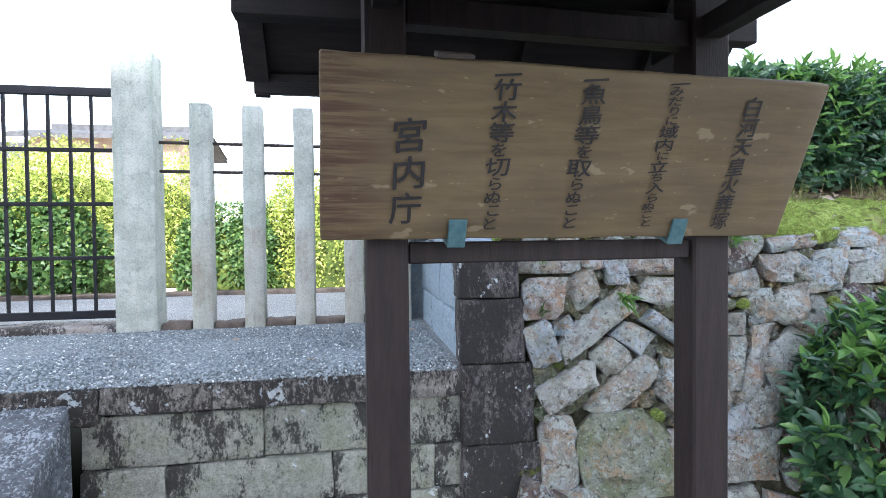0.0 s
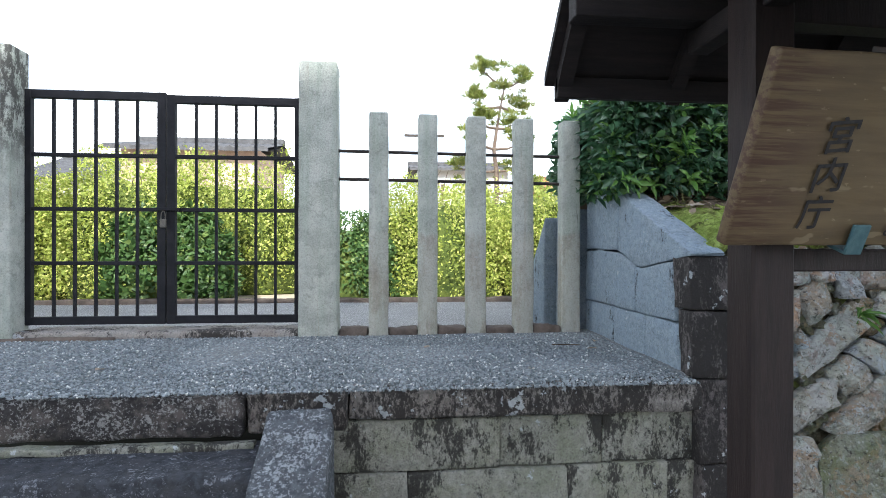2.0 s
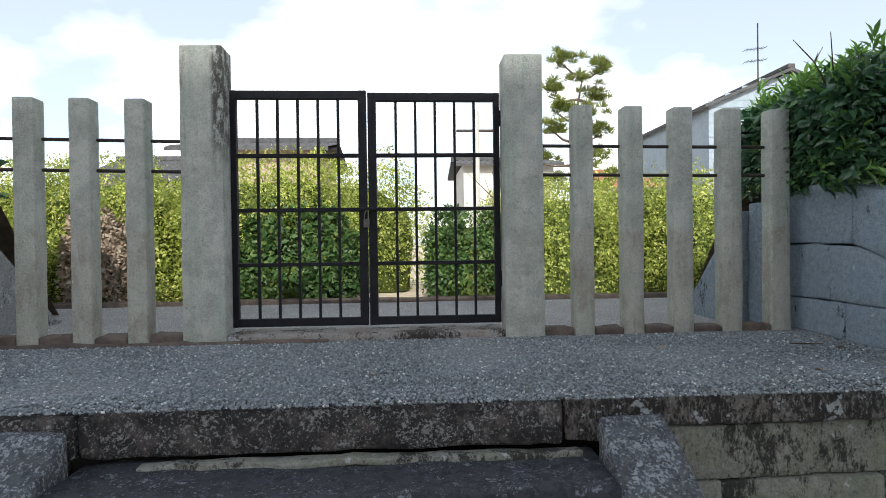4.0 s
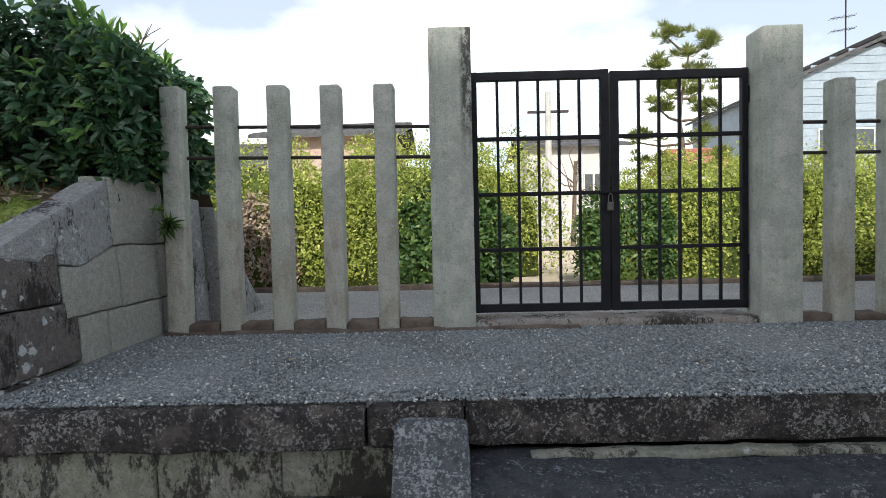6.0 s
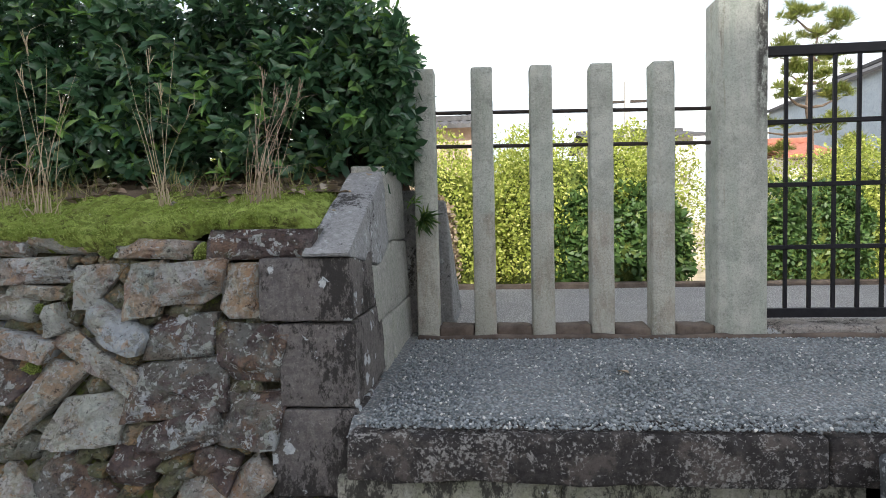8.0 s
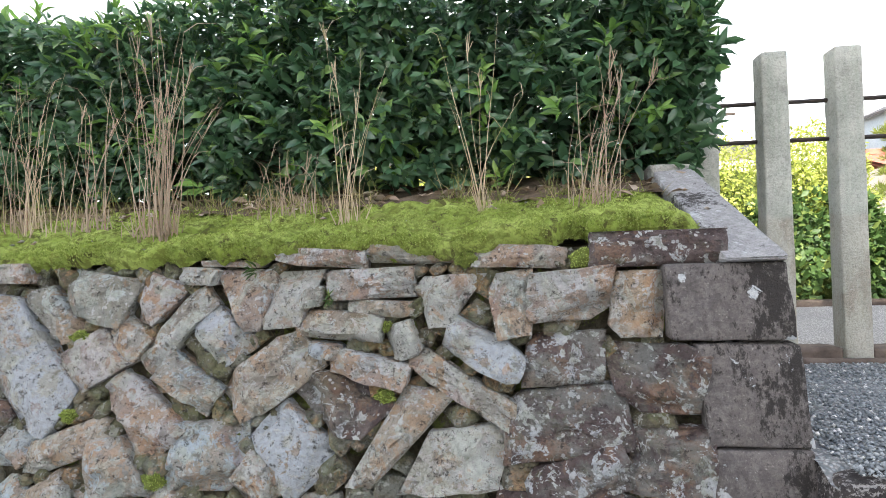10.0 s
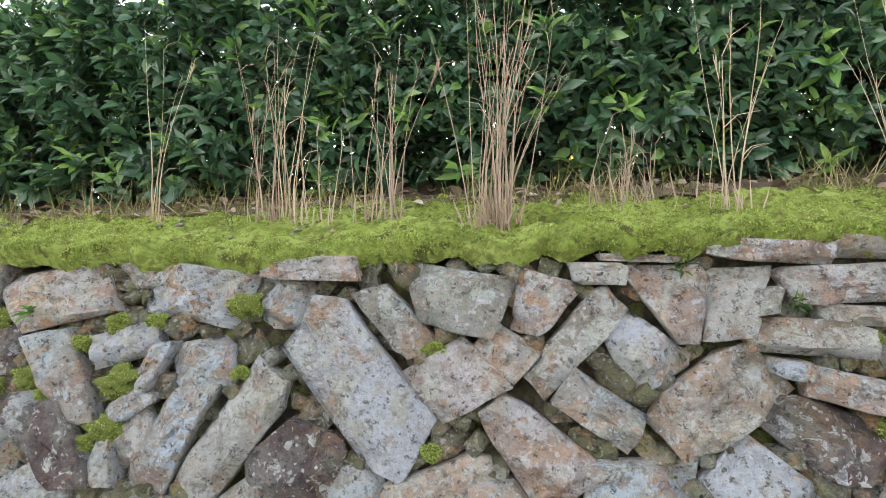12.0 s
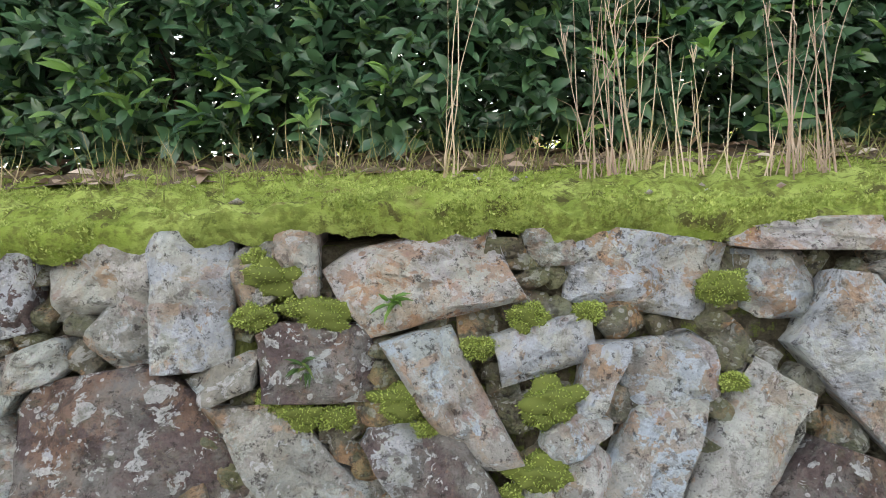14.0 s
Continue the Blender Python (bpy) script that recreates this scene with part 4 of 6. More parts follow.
stone(-8.489, 1.158, 0.305, 0.232, 7, 12, -0.17, "d")
stone(-8.192, 1.126, 0.142, 0.208, 2, 38, -0.11, "g")
stone(-7.939, 1.097, 0.143, 0.162, 7, 29, -0.06, "d")
stone(-8.720, 1.445, 0.108, 0.162, 6, -2, 0.06, "d")
stone(0.925, 1.361, 0.277, 0.066, 0, -5, 0.00, "t")
stone(1.127, 1.369, 0.091, 0.055, -1, 4, 0.11, "p")
stone(1.245, 1.331, 0.108, 0.107, 3, -4, 0.24, "w")
stone(1.464, 1.349, 0.291, 0.098, -0, -36, 0.18, "p")
stone(0.869, 1.218, 0.175, 0.169, -0, -11, 0.05, "p")
stone(1.074, 1.251, 0.150, 0.133, 30, -11, -0.05, "t")
stone(1.131, 1.105, 0.404, 0.115, 33, -14, -0.01, "g")
stone(1.491, 1.230, 0.145, 0.229, 50, 31, -0.17, "g")
stone(0.966, 1.091, 0.087, 0.064, 25, -17, 0.05, "w")
stone(0.853, 1.014, 0.118, 0.176, 23, -6, -0.04, "w")
stone(1.287, 1.038, 0.113, 0.147, 38, 21, -0.13, "w")
stone(1.169, 0.951, 0.136, 0.126, 37, 8, -0.06, "t")
stone(1.488, 1.043, 0.066, 0.261, 43, 12, 0.11, "w")
stone(0.965, 0.833, 0.253, 0.111, 27, -8, 0.02, "t")
stone(1.225, 0.823, 0.319, 0.127, 36, 24, 0.17, "t")
stone(1.485, 0.799, 0.176, 0.196, 66, -15, -0.18, "g")
stone(0.907, 0.561, 0.158, 0.276, -1, 8, -0.13, "t")
stone(1.220, 0.537, 0.419, 0.356, 0, 20, -0.16, "m")
stone(1.905, 1.258, 0.161, 0.107, 8, -11, 0.01, "w")
stone(1.999, 1.142, 0.133, 0.160, 4, -11, 0.09, "g")
stone(1.831, 1.068, 0.107, 0.092, 5, -14, 0.00, "g")
stone(1.896, 0.866, 0.090, 0.372, 2, -25, 0.06, "t")
stone(1.805, 0.891, 0.069, 0.232, -3, -11, 0.16, "g")
stone(1.830, 0.480, 0.268, 0.209, -0, -7, 0.03, "g")
stone(1.926, 0.689, 0.167, 0.162, 5, -15, 0.13, "g")
stone(2.196, 1.455, 0.257, 0.078, 7, -12, 0.12, "w")
stone(2.609, 1.478, 0.274, 0.094, 1, -8, 0.04, "w")
stone(2.383, 1.312, 0.184, 0.208, 5, -21, -0.00, "w")
stone(2.159, 1.147, 0.180, 0.170, 9, -19, 0.13, "t")
stone(2.568, 1.379, 0.122, 0.065, 2, -11, 0.04, "g")
stone(2.612, 1.296, 0.187, 0.099, 1, -9, 0.06, "g")
stone(2.089, 1.328, 0.141, 0.123, -1, -2, 0.13, "p")

# the rest of both walls, in rough courses round the larger stones
rng = random.Random(5)
for nm, a, b in (("west", -11.0, -4.97), ("east", 0.80, 4.4)):
    rest = ([], [])
    for size, lo, hi in ((0.125, 0.05, 1.40), (0.075, 0.35, 1.47), (0.045, 0.55, 1.48), (0.026, 0.7, 1.49)):
        for _ in range(int((b - a) * (hi - lo) / size ** 2 * 1.6)):
            x, z = rng.uniform(a, b), rng.uniform(lo, hi)
            if not covered(x, z, size * (0.80 if size > 0.1 else 0.52)):
                stone(x, z, size * rng.uniform(1.7, 2.4), size * rng.uniform(1.3, 1.7), rng.choice((-40, -25, 0, 8, 30, 45)) + rng.uniform(-10, 10), rng.uniform(-10, 10), rng.uniform(-0.12, 0.12), (rng.choice("ddpdgd" if -5.75 < x < -4 else "ggwptggd" if x > -5.6 or x < -8.6 else "ggwptgw") if size > 0.06 else rng.choice("eeg")), sink=rng.uniform(0.0, 0.015) + (0.020 if size < 0.06 else 0), joined=rest if size < 0.06 else None)
    solid("filler_stones", rest[0], rest[1], ROCK["e"], walls[nm], sharp=26)["kind"] = "stuff"


# ---------- moss bank and soil above the walls ----------
def bank(nm, a, b):
    def h(x, y):
        t = (y - 2.24) / 0.75
        warp_ = 0.35 * noise.noise((x * 9, y * 9, 2))
        d1 = noise.voronoi((x * 11 + warp_, y * 21, 0.5 + warp_))[0][0]
        d2 = noise.voronoi((x * 42, y * 46 + warp_, 2.5))[0][0]
        lump = 0.024 * noise.noise((x * 3.1, y * 5.0, 1)) + 0.050 * (0.5 - min(1.0, d1) ** 1.5) + 0.013 * (0.5 - min(1.0, d2))
        bare = max(0.0, noise.noise((x * 1.7, y * 3.3, 12)) - 0.25) * 0.10 + 0.05 * math.exp(-((x + 7.93) / 0.07) ** 2 - ((y - 2.43) / 0.05) ** 2)
        return 1.552 + 0.19 * t + lump - bare

    xs, n = span(a, b, 0.011), 56
    verts = []
    for j in range(n + 1):
        for x in xs:
            start = 2.262 + (0.085 * max(0.0, min(1.0, (x + 5.32) / 0.12)) if x < -2 else 0.0) + 0.040 * noise.noise((x * 3.3, 7, 0)) + 0.026 * noise.noise((x * 13, 3, 0))
            y = start + (2.95 - start) * max(0, j - 3) / (n - 3)
            # it sinks against the cap stones of the wings
            z = h(x, y) - (0.55 * max(0.0, x + 4.92) if x < -2 else 0.55 * max(0.0, 0.76 - x))
            if j < 3:
                # the front lip of the moss curls under
                z, y = z - (0.062, 0.034, 0.010)[j], y + (0.022, 0.002, -0.004)[j]
            verts.append((x, y, z))
    m = len(xs)
    ob = solid("moss_bank_" + nm, verts, [(j * m + i, j * m + i + 1, (j + 1) * m + i + 1, (j + 1) * m + i) for j in range(n) for i in range(m - 1)], M_MOSS)
    tagged(ob, "bright green moss bank on top of the stone wall", "moss", kind="structure")
    soil = sheet("soil_" + nm, span(a, b, 0.05), span(2.78, 4.9, 0.06), lambda x, y: 1.70 + 0.14 * min(1, (y - 2.78) / 0.5) - 0.95 * max(0.0, (y - 4.2) / 0.7) + 0.03 * noise.noise((x * 6, y * 6, 9)), M_SOIL)
    tagged(soil, "bare soil under the hedge with dead leaves", "soil", kind="structure")
    r = np.random.default_rng(11)
    n = int((b - a) * 30000)
    grid = np.array(verts)
    grid = grid[grid[:, 1] < 2.86]
    p = grid[r.integers(0, len(grid), n)] + r.normal(0, 0.005, (n, 3)) * np.array([1, 1, 0.2])
    f = int((b - a) * 9000)
    row, col, t_ = r.integers(0, 5, f), r.integers(0, m, f), r.random((f, 1))
    full = np.array(verts)
    p = np.concatenate([p, full[row * m + col] * (1 - t_) + full[(row + 1) * m + col] * t_])
    keep = np.array([noise.noise((q[0] * 2.0, q[1] * 3.0, 8)) + 0.6 * noise.noise((q[0] * 14, q[1] * 17, 4)) > -0.22 + 0.5 * max(0.0, q[1] - 2.55) and min(1.0, noise.voronoi((q[0] * 11 + 0.35 * noise.noise((q[0] * 9, q[1] * 9, 2)), q[1] * 21, 0.5))[0][0]) < 0.60 and math.hypot(q[0] + 7.93, (q[1] - 2.43) * 1.4) > 0.06 for q in p])
    p = p[keep]
    d = r.normal(0, 0.75, p.shape) + np.array([0, -0.35, 0.9])
    s = 0.004 + 0.006 * r.random(len(p))
    tagged(scatter("moss_tufts", p, d, r.normal(0, 1, p.shape), s, s * 0.5, M_MOSSTUFT, None, SMALL), "tiny tufts of bright green moss", "moss")
    # pale stone chips and crumbs lying on the moss
    m = int((b - a) * 9)
    q = np.stack([r.uniform(a, b, m), 2.30 + 0.5 * r.random(m), np.zeros(m)], 1)
    q[:, 2] = [h(w[0], w[1]) + 0.004 for w in q]
    chip = (np.array([(-1, 0, 0), (0, -0.7, 0.05), (1, 0.1, 0), (0.1, 0.8, 0), (0.1, 0, 0.5), (-0.1, 0.1, -0.4)]), [(0, 1, 4), (1, 2, 4), (2, 3, 4), (3, 0, 4), (1, 0, 5), (2, 1, 5), (3, 2, 5), (0, 3, 5)])
    k = 0.006 + 0.016 * r.random(m) ** 2
    tagged(scatter("stone_chips", q, r.normal(0, 1, (m, 3)) * np.array([1, 1, 0.1]), np.tile([0, 0, 1.0], (m, 1)), k, k, ROCK["t"], None, chip), "small pale stone chips on the moss", "stone chips", kind="stuff")
    # litter
    m = int((b - a) * 60)
    p = np.stack([r.uniform(a, b, m), r.uniform(2.72, 3.1, m), np.full(m, 1.0)], 1)
    p[:, 2] = [max(h(q[0], q[1]), 1.70 + 0.14 * min(1, (q[1] - 2.78) / 0.5)) + 0.012 for q in p]
    tagged(scatter("fallen_leaves", p, r.normal(0, 1, (m, 3)) * np.array([1, 1, 0.25]), np.tile([0, 0, 1.0], (m, 1)) + r.normal(0, 0.3, (m, 3)), 0.05 + 0.04 * r.random(m), 0.035 + 0.02 * r.random(m), M_DEADLEAF), "pale dead leaves lying on the soil", "leaves")
    return h


for nm, a, b in (("west_end", -40, -10.98), ("east_end", 4.38, 40)):
    tagged(block("earth_bank_" + nm, a, b, 2.25, 4.6, 0.0, 1.62, M_SOIL, r=0.1, rough=0.02, step=0.6), "grassy earth bank beside the lane", "earth bank", kind="structure")
bank_h = bank("west", -11.0, -4.765)
bank_e = bank("east", 0.60, 4.4)


def cushion(x, z, r, seed=0):
    """A lumpy moss cushion in a joint of the wall."""
    bm = bmesh.new()
    bmesh.ops.create_icosphere(bm, subdivisions=4, radius=r)
    o = Vector((seed * 3.1, x * 7, z * 5))
    for v in bm.verts:
        u = v.co.normalized()
        d = noise.voronoi(u * 2.3 + o)[0][0]
        f = 1 + 0.7 * noise.noise(u * 1.5 + o) + 0.35 * (0.5 - d) + 0.10 * noise.noise(u * 14 + o)
        v.co = Vector((v.co.x * f * 1.35, v.co.y * f * 0.7, v.co.z * f * 0.9))
    tagged(part("moss_cushion", bm, M_CUSHION, at=Matrix.Translation((x, WALL_Y(z) + 0.02, z)), smooth=True), "green moss cushion in a wall joint", "moss", "moss cushions")
    q = np.random.default_rng(seed + int(abs(x) * 100))
    me = bpy.context.scene.collection.objects[-1].data
    co = np.array([w.co for w in me.vertices])
    pick = co[q.integers(0, len(co), 700)]
    tuft = scatter("moss_fuzz", pick * 0.99, pick + q.normal(0, r * 0.5, pick.shape), q.normal(0, 1, pick.shape), np.full(len(pick), 0.006), np.full(len(pick), 0.0028), M_MOSSTUFT, bpy.context.scene.collection.objects[-1], SMALL)


# ---------- hedges ----------
def hedge(nm, a, b, y0, y1, z0, z1, seed, free_end, fresh=1.0):
    r = np.random.default_rng(seed)
    ob = base("hedge_" + nm, (a + b) / 2, (y0 + y1) / 2, z0, "clipped dense evergreen hedge with glossy dark leaves", "hedge")
    L = b - a
    back = Matrix.Translation(-ob.location)

    def cloud(n, where):
        if where == "front":
            p = np.stack([r.uniform(a, b, n), y0 + 0.30 * r.random(n) ** 1.6, z0 + 0.06 + (z1 - z0 - 0.06) * r.random(n) ** 0.85], 1)
            ax = np.tile([0.0, -1.0, 0.35], (n, 1))
        elif where == "top":
            p = np.stack([r.uniform(a, b, n), r.uniform(y0, y1, n), z1 - 0.22 * r.random(n) ** 1.5], 1)
            ax = np.tile([0.0, -0.2, 1.0], (n, 1))
        elif where == "end":
            x = b if free_end > 0 else a
            p = np.stack([x - free_end * 0.22 * r.random(n) ** 1.5, r.uniform(y0, y1, n), r.uniform(z0 + 0.12, z1, n)], 1)
            ax = np.tile([0.9 * free_end, -0.3, 0.3], (n, 1))
        else:
            p = np.stack([r.uniform(a, b, n), r.uniform(y0 + 0.25, y1, n), r.uniform(z0 + 0.1, z1 - 0.05, n)], 1)
            ax = r.normal(0, 0.6, (n, 3)) + np.array([0, -0.4, 0.4])
        wob = np.array([0.09 * noise.noise((q[0] * 2.2, q[2] * 2.2, seed)) + 0.05 * noise.noise((q[0] * 6, q[2] * 6, seed)) for q in p])
        p[:, 1] += wob
        p[:, 2] += np.where(p[:, 2] > z1 - 0.25, wob * 1.1, 0)
        # the free end is rounded off at the top
        end = np.clip(1 - np.abs(p[:, 0] - (b if free_end > 0 else a)) / 0.45, 0, 1)
        p[:, 2] += 0.06 * np.clip(-5.4 - p[:, 0], 0, 1) * np.clip((p[:, 2] - z0) / (z1 - z0), 0, 1)
        p[:, 2] -= 0.20 * end ** 2 * np.clip((p[:, 2] - z0) / (z1 - z0), 0, 1)
        # the front thins out near the ground
        low = (p[:, 2] - z0) < 0.30
        keep = ~low | (r.random(n) < 0.45 + (p[:, 2] - z0) * 1.9)
        p, ax = p[keep], ax[keep]
        return p, ax + r.normal(0, 0.42, ax.shape)

    for where, n, per in (("front", int(500 * L * (z1 - z0)), 7), ("top", int(130 * L * (y1 - y0)), 7), ("end", int(380 * (y1 - y0)), 7), ("inside", int(720 * L), 7)):
        p, ax = cloud(n, where)
        rosettes("leaves", p, ax, per, 0.082, 0.038, M_HEDGE, ob, r).matrix_basis = back
    n = int(13 * L * fresh)
    p, ax = cloud(n, "front")
    p[:, 1] -= 0.04
    rosettes("new_growth", p, ax + np.array([0, -0.2, 0.5]), 6, 0.095, 0.032, M_YOUNG, ob, r, 0.25).matrix_basis = back
    n = int(11 * L * fresh)
    p, ax = cloud(n, "top")
    p[:, 2] += 0.06
    rosettes("new_growth", p, np.tile([0, 0, 1.0], (len(p), 1)) + r.normal(0, 0.25, (len(p), 3)), 7, 0.095, 0.028, M_YOUNG, ob, r, 0.1, open_angle=0.8).matrix_basis = back
    bm = bmesh.new()
    for i in range(int(5 * L)):
        x, y = r.uniform(a + 0.1, b - 0.1), r.uniform(y0 + 0.25, y1 - 0.1)
        p = Vector((x, y, z0 - 0.05))
        for j in range(4):
            q = p + Vector((r.normal(0, 0.06), r.normal(0, 0.05), (z1 - z0) * 0.24))
            tube(bm, p, q, 0.011 - 0.002 * j, 0.009 - 0.002 * j, 5)
            for _ in range(3):
                tube(bm, q, q + Vector((r.normal(0, 0.14), r.normal(-0.05, 0.14), r.uniform(0.02, 0.18))), 0.004, 0.002, 4)
            p = q
    part("branchwork", bm, M_TWIG, ob, at=back)["kind"] = "stuff"
    return ob


hedge("west", -11.0, -4.60, 2.93, 3.95, 1.74, 2.67, 3, 1, 2.2)
hedge("east", 0.42, 4.5, 2.86, 3.9, 1.74, 2.55, 4, -1, 8.0)


# ---------- reeds and weeds on the bank ----------
def reed_clump(x, y, tall, stems, spread, material, label, name="reed_clump", lean=0.0, thick=0.0023, heads=True):
    r = random.Random(int(x * 977) + stems)
    z = (bank_h if x < -3 else bank_e)(x, min(y, 2.94))
    ob = base(name, x, y, z, label, "dry grass", "dry reed clumps on the bank")
    bm = bmesh.new()
    for i in range(stems):
        p = Vector((r.gauss(0, spread), r.gauss(0, spread * 0.7), -0.02))
        d = Vector((r.gauss(lean, 0.09), r.gauss(0, 0.07), 1))
        hgt = tall * r.uniform(0.55, 1.0)
        th = thick * r.uniform(0.7, 1.3)
        bend = Vector((r.gauss(0.018, 0.035), r.gauss(0, 0.03), 0))
        for j in range(7):
            q = p + d.normalized() * hgt / 7
            tube(bm, p, q, th * (1 - 0.11 * j), th * (0.89 - 0.11 * j), 4)
            if j and r.random() < 0.22:
                # a thin dry leaf standing off the stem
                s_, l = Vector((r.gauss(0, 0.5), r.gauss(0, 0.4), 1)).normalized(), r.uniform(0.05, 0.13)
                m_ = q + s_ * l * 0.5
                tube(bm, q, m_, th * 0.6, th * 0.5, 3)
                tube(bm, m_, m_ + (s_ + Vector((s_.x * 1.2, s_.y, -0.5))) * l * 0.4, th * 0.5, th * 0.2, 3)
            p, d = q, d + bend + Vector((r.gauss(0, 0.035), r.gauss(0, 0.035), 0))
        if heads and r.random() < 0.25:
            for _ in range(5):
                tube(bm, p - d.normalized() * r.uniform(0, 0.06), p + Vector((r.gauss(0, 0.008), r.gauss(0, 0.008), r.uniform(0.01, 0.05))), 0.0016, 0.001, 3)
    part("stem_bundle", bm, material, ob)["kind"] = "stuff"
    rg = np.random.default_rng(int(abs(x) * 100))
    n = stems * 2
    d = rg.normal(0, 0.28, (n, 3)) + np.array([0, -0.1, 1.0])
    scatter("basal_grass", rg.normal(0, 1, (n, 3)) * np.array([spread * 1.3, spread, 0.0]) + np.array([0, 0, 0.0]), d, rg.normal(0, 1, (n, 3)), 0.05 + 0.10 * rg.random(n), np.full(n, 0.004), material, ob, BLADE)
    return ob


for x, y, tall, stems, spread in ((-6.66, 2.42, 0.80, 34, 0.030), (-7.02, 2.50, 0.62, 13, 0.04), (-5.98, 2.52, 0.75, 9, 0.03), (-5.12, 2.60, 0.55, 16, 0.04), (-5.50, 2.56, 0.72, 7, 0.012),
                                  (-7.44, 2.62, 0.70, 11, 0.035), (-7.36, 2.60, 0.75, 6, 0.012), (-7.85, 2.60, 0.80, 4, 0.012), (-6.25, 2.62, 0.30, 14, 0.07), (-7.25, 2.52, 0.4, 8, 0.05)):
    reed_clump(x, y, tall, stems, spread, M_DRY if stems > 9 else M_STRAW, "clump of dry tan reed stems on the moss bank")


def weeds(a, b, seed):
    """Fine grass and seedlings where the moss meets the hedge."""
    r = np.random.default_rng(seed)
    n = int((b - a) * 420)
    x = r.uniform(a, b, n) + 0.05 * r.normal(0, 1, n)
    y = 2.82 + 0.07 * r.normal(0, 1, n)
    z = np.array([(bank_h if p < -3 else bank_e)(p, min(q, 2.94)) for p, q in zip(x, y)])
    keep = np.array([noise.noise((p * 2.5, 0, seed)) > -0.15 for p in x])
    p = np.stack([x, y, z], 1)[keep]
    d = r.normal(0, 0.5, p.shape) + np.array([0, -0.1, 1.0])
    L = 0.05 + 0.16 * r.random(len(p)) ** 2
    tagged(scatter("grass_weeds", p, d, r.normal(0, 1, p.shape), L, np.full(len(p), 0.0032), M_WEED, None, BLADE), "thin yellow-green grass at the foot of the hedge", "grass", kind="stuff")


M_WEED = leaf("weed_blade", (0.15, 0.18, 0.05), (0.30, 0.28, 0.11), (0.42, 0.34, 0.20), 0.8, 0.2, 0.7)
weeds(-11.0, -5.0, 21)
weeds(0.8, 4.3, 22)
cushion(-8.200, 1.448, 0.045, 14)
cushion(-8.245, 1.371, 0.027, 3)
cushion(-8.112, 1.369, 0.036, 11)
cushion(-8.162, 1.389, 0.023, 15)
cushion(-8.232, 1.481, 0.023, 1)
cushion(-7.977, 1.206, 0.036, 8)
cushion(-7.723, 1.351, 0.025, 5)
cushion(-7.610, 1.357, 0.020, 8)
cushion(-7.340, 1.394, 0.032, 15)
cushion(-7.687, 1.198, 0.041, 16)
cushion(-8.217, 1.221, 0.018, 11)
cushion(-8.155, 1.194, 0.027, 3)
cushion(-8.094, 1.186, 0.023, 12)
cushion(-7.925, 1.160, 0.018, 9)
cushion(-7.718, 1.075, 0.036, 13)
cushion(-7.835, 1.299, 0.018, 5)
cushion(-7.344, 1.399, 0.025, 5)
cushion(-7.717, 1.358, 0.020, 1)
cushion(-7.973, 1.207, 0.032, 11)
cushion(-7.709, 1.178, 0.027, 8)
cushion(-6.815, 1.274, 0.018, 5)
cushion(-7.813, 1.298, 0.018, 9)
cushion(-6.829, 1.030, 0.018, 12)
cushion(-7.788, 1.034, 0.023, 16)
cushion(-6.827, 1.275, 0.018, 0)
cushion(-7.357, 1.390, 0.027, 8)
cushion(-5.773, 1.095, 0.020, 3)
cushion(-5.781, 1.293, 0.013, 12)
cushion(-7.345, 1.218, 0.018, 15)
cushion(-6.508, 0.847, 0.027, 12)
cushion(-5.192, 1.476, 0.027, 16)
cushion(-5.531, 1.488, 0.027, 12)
cushion(-6.829, 1.026, 0.013, 0)
cushion(1.368, 0.686, 0.027, 9)
cushion(1.992, 1.453, 0.023, 14)
cushion(2.384, 1.156, 0.027, 1)
cushion(1.883, 1.158, 0.023, 11)


def fern(x, y, z, size, count, material, label="small green fern rooted in a stone joint", out=(0, -1, 0.2)):
    r = np.random.default_rng(int(abs(x * 131 + z * 17)) + count)
    ob = base("fern_tuft", x, y, z, label, "fern", "ferns in the joints")
    d = r.normal(0, 0.6, (count, 3)) + np.array(out)
    scatter("fronds", r.normal(0, 0.006, (count, 3)), d, r.normal(0, 0.4, (count, 3)) + np.array([0, 0, 1.0]), size * (0.5 + 0.6 * r.random(count)), size * 0.16 * np.ones(count), material, ob, LEAF)


fern(-4.56, 3.24, 1.57, 0.10, 60, M_SHRUB, out=(0.5, -0.5, -0.1))
fern(-4.60, 3.22, 1.66, 0.06, 14, M_YOUNG, out=(0.5, -0.4, 0.4))
for x, z, size in ((1.25, 1.19, 0.11), (1.86, 1.46, 0.10), (0.86, 1.16, 0.05), (0.88, 1.40, 0.06), (1.55, 0.70, 0.05), (-7.98, 1.39, 0.06), (-6.20, 1.47, 0.05), (-5.95, 1.38, 0.04), (-8.15, 1.28, 0.05)):
    fern(x, WALL_Y(z) - 0.005, z, size, 16, M_SHRUB if size < 0.06 else M_YOUNG)


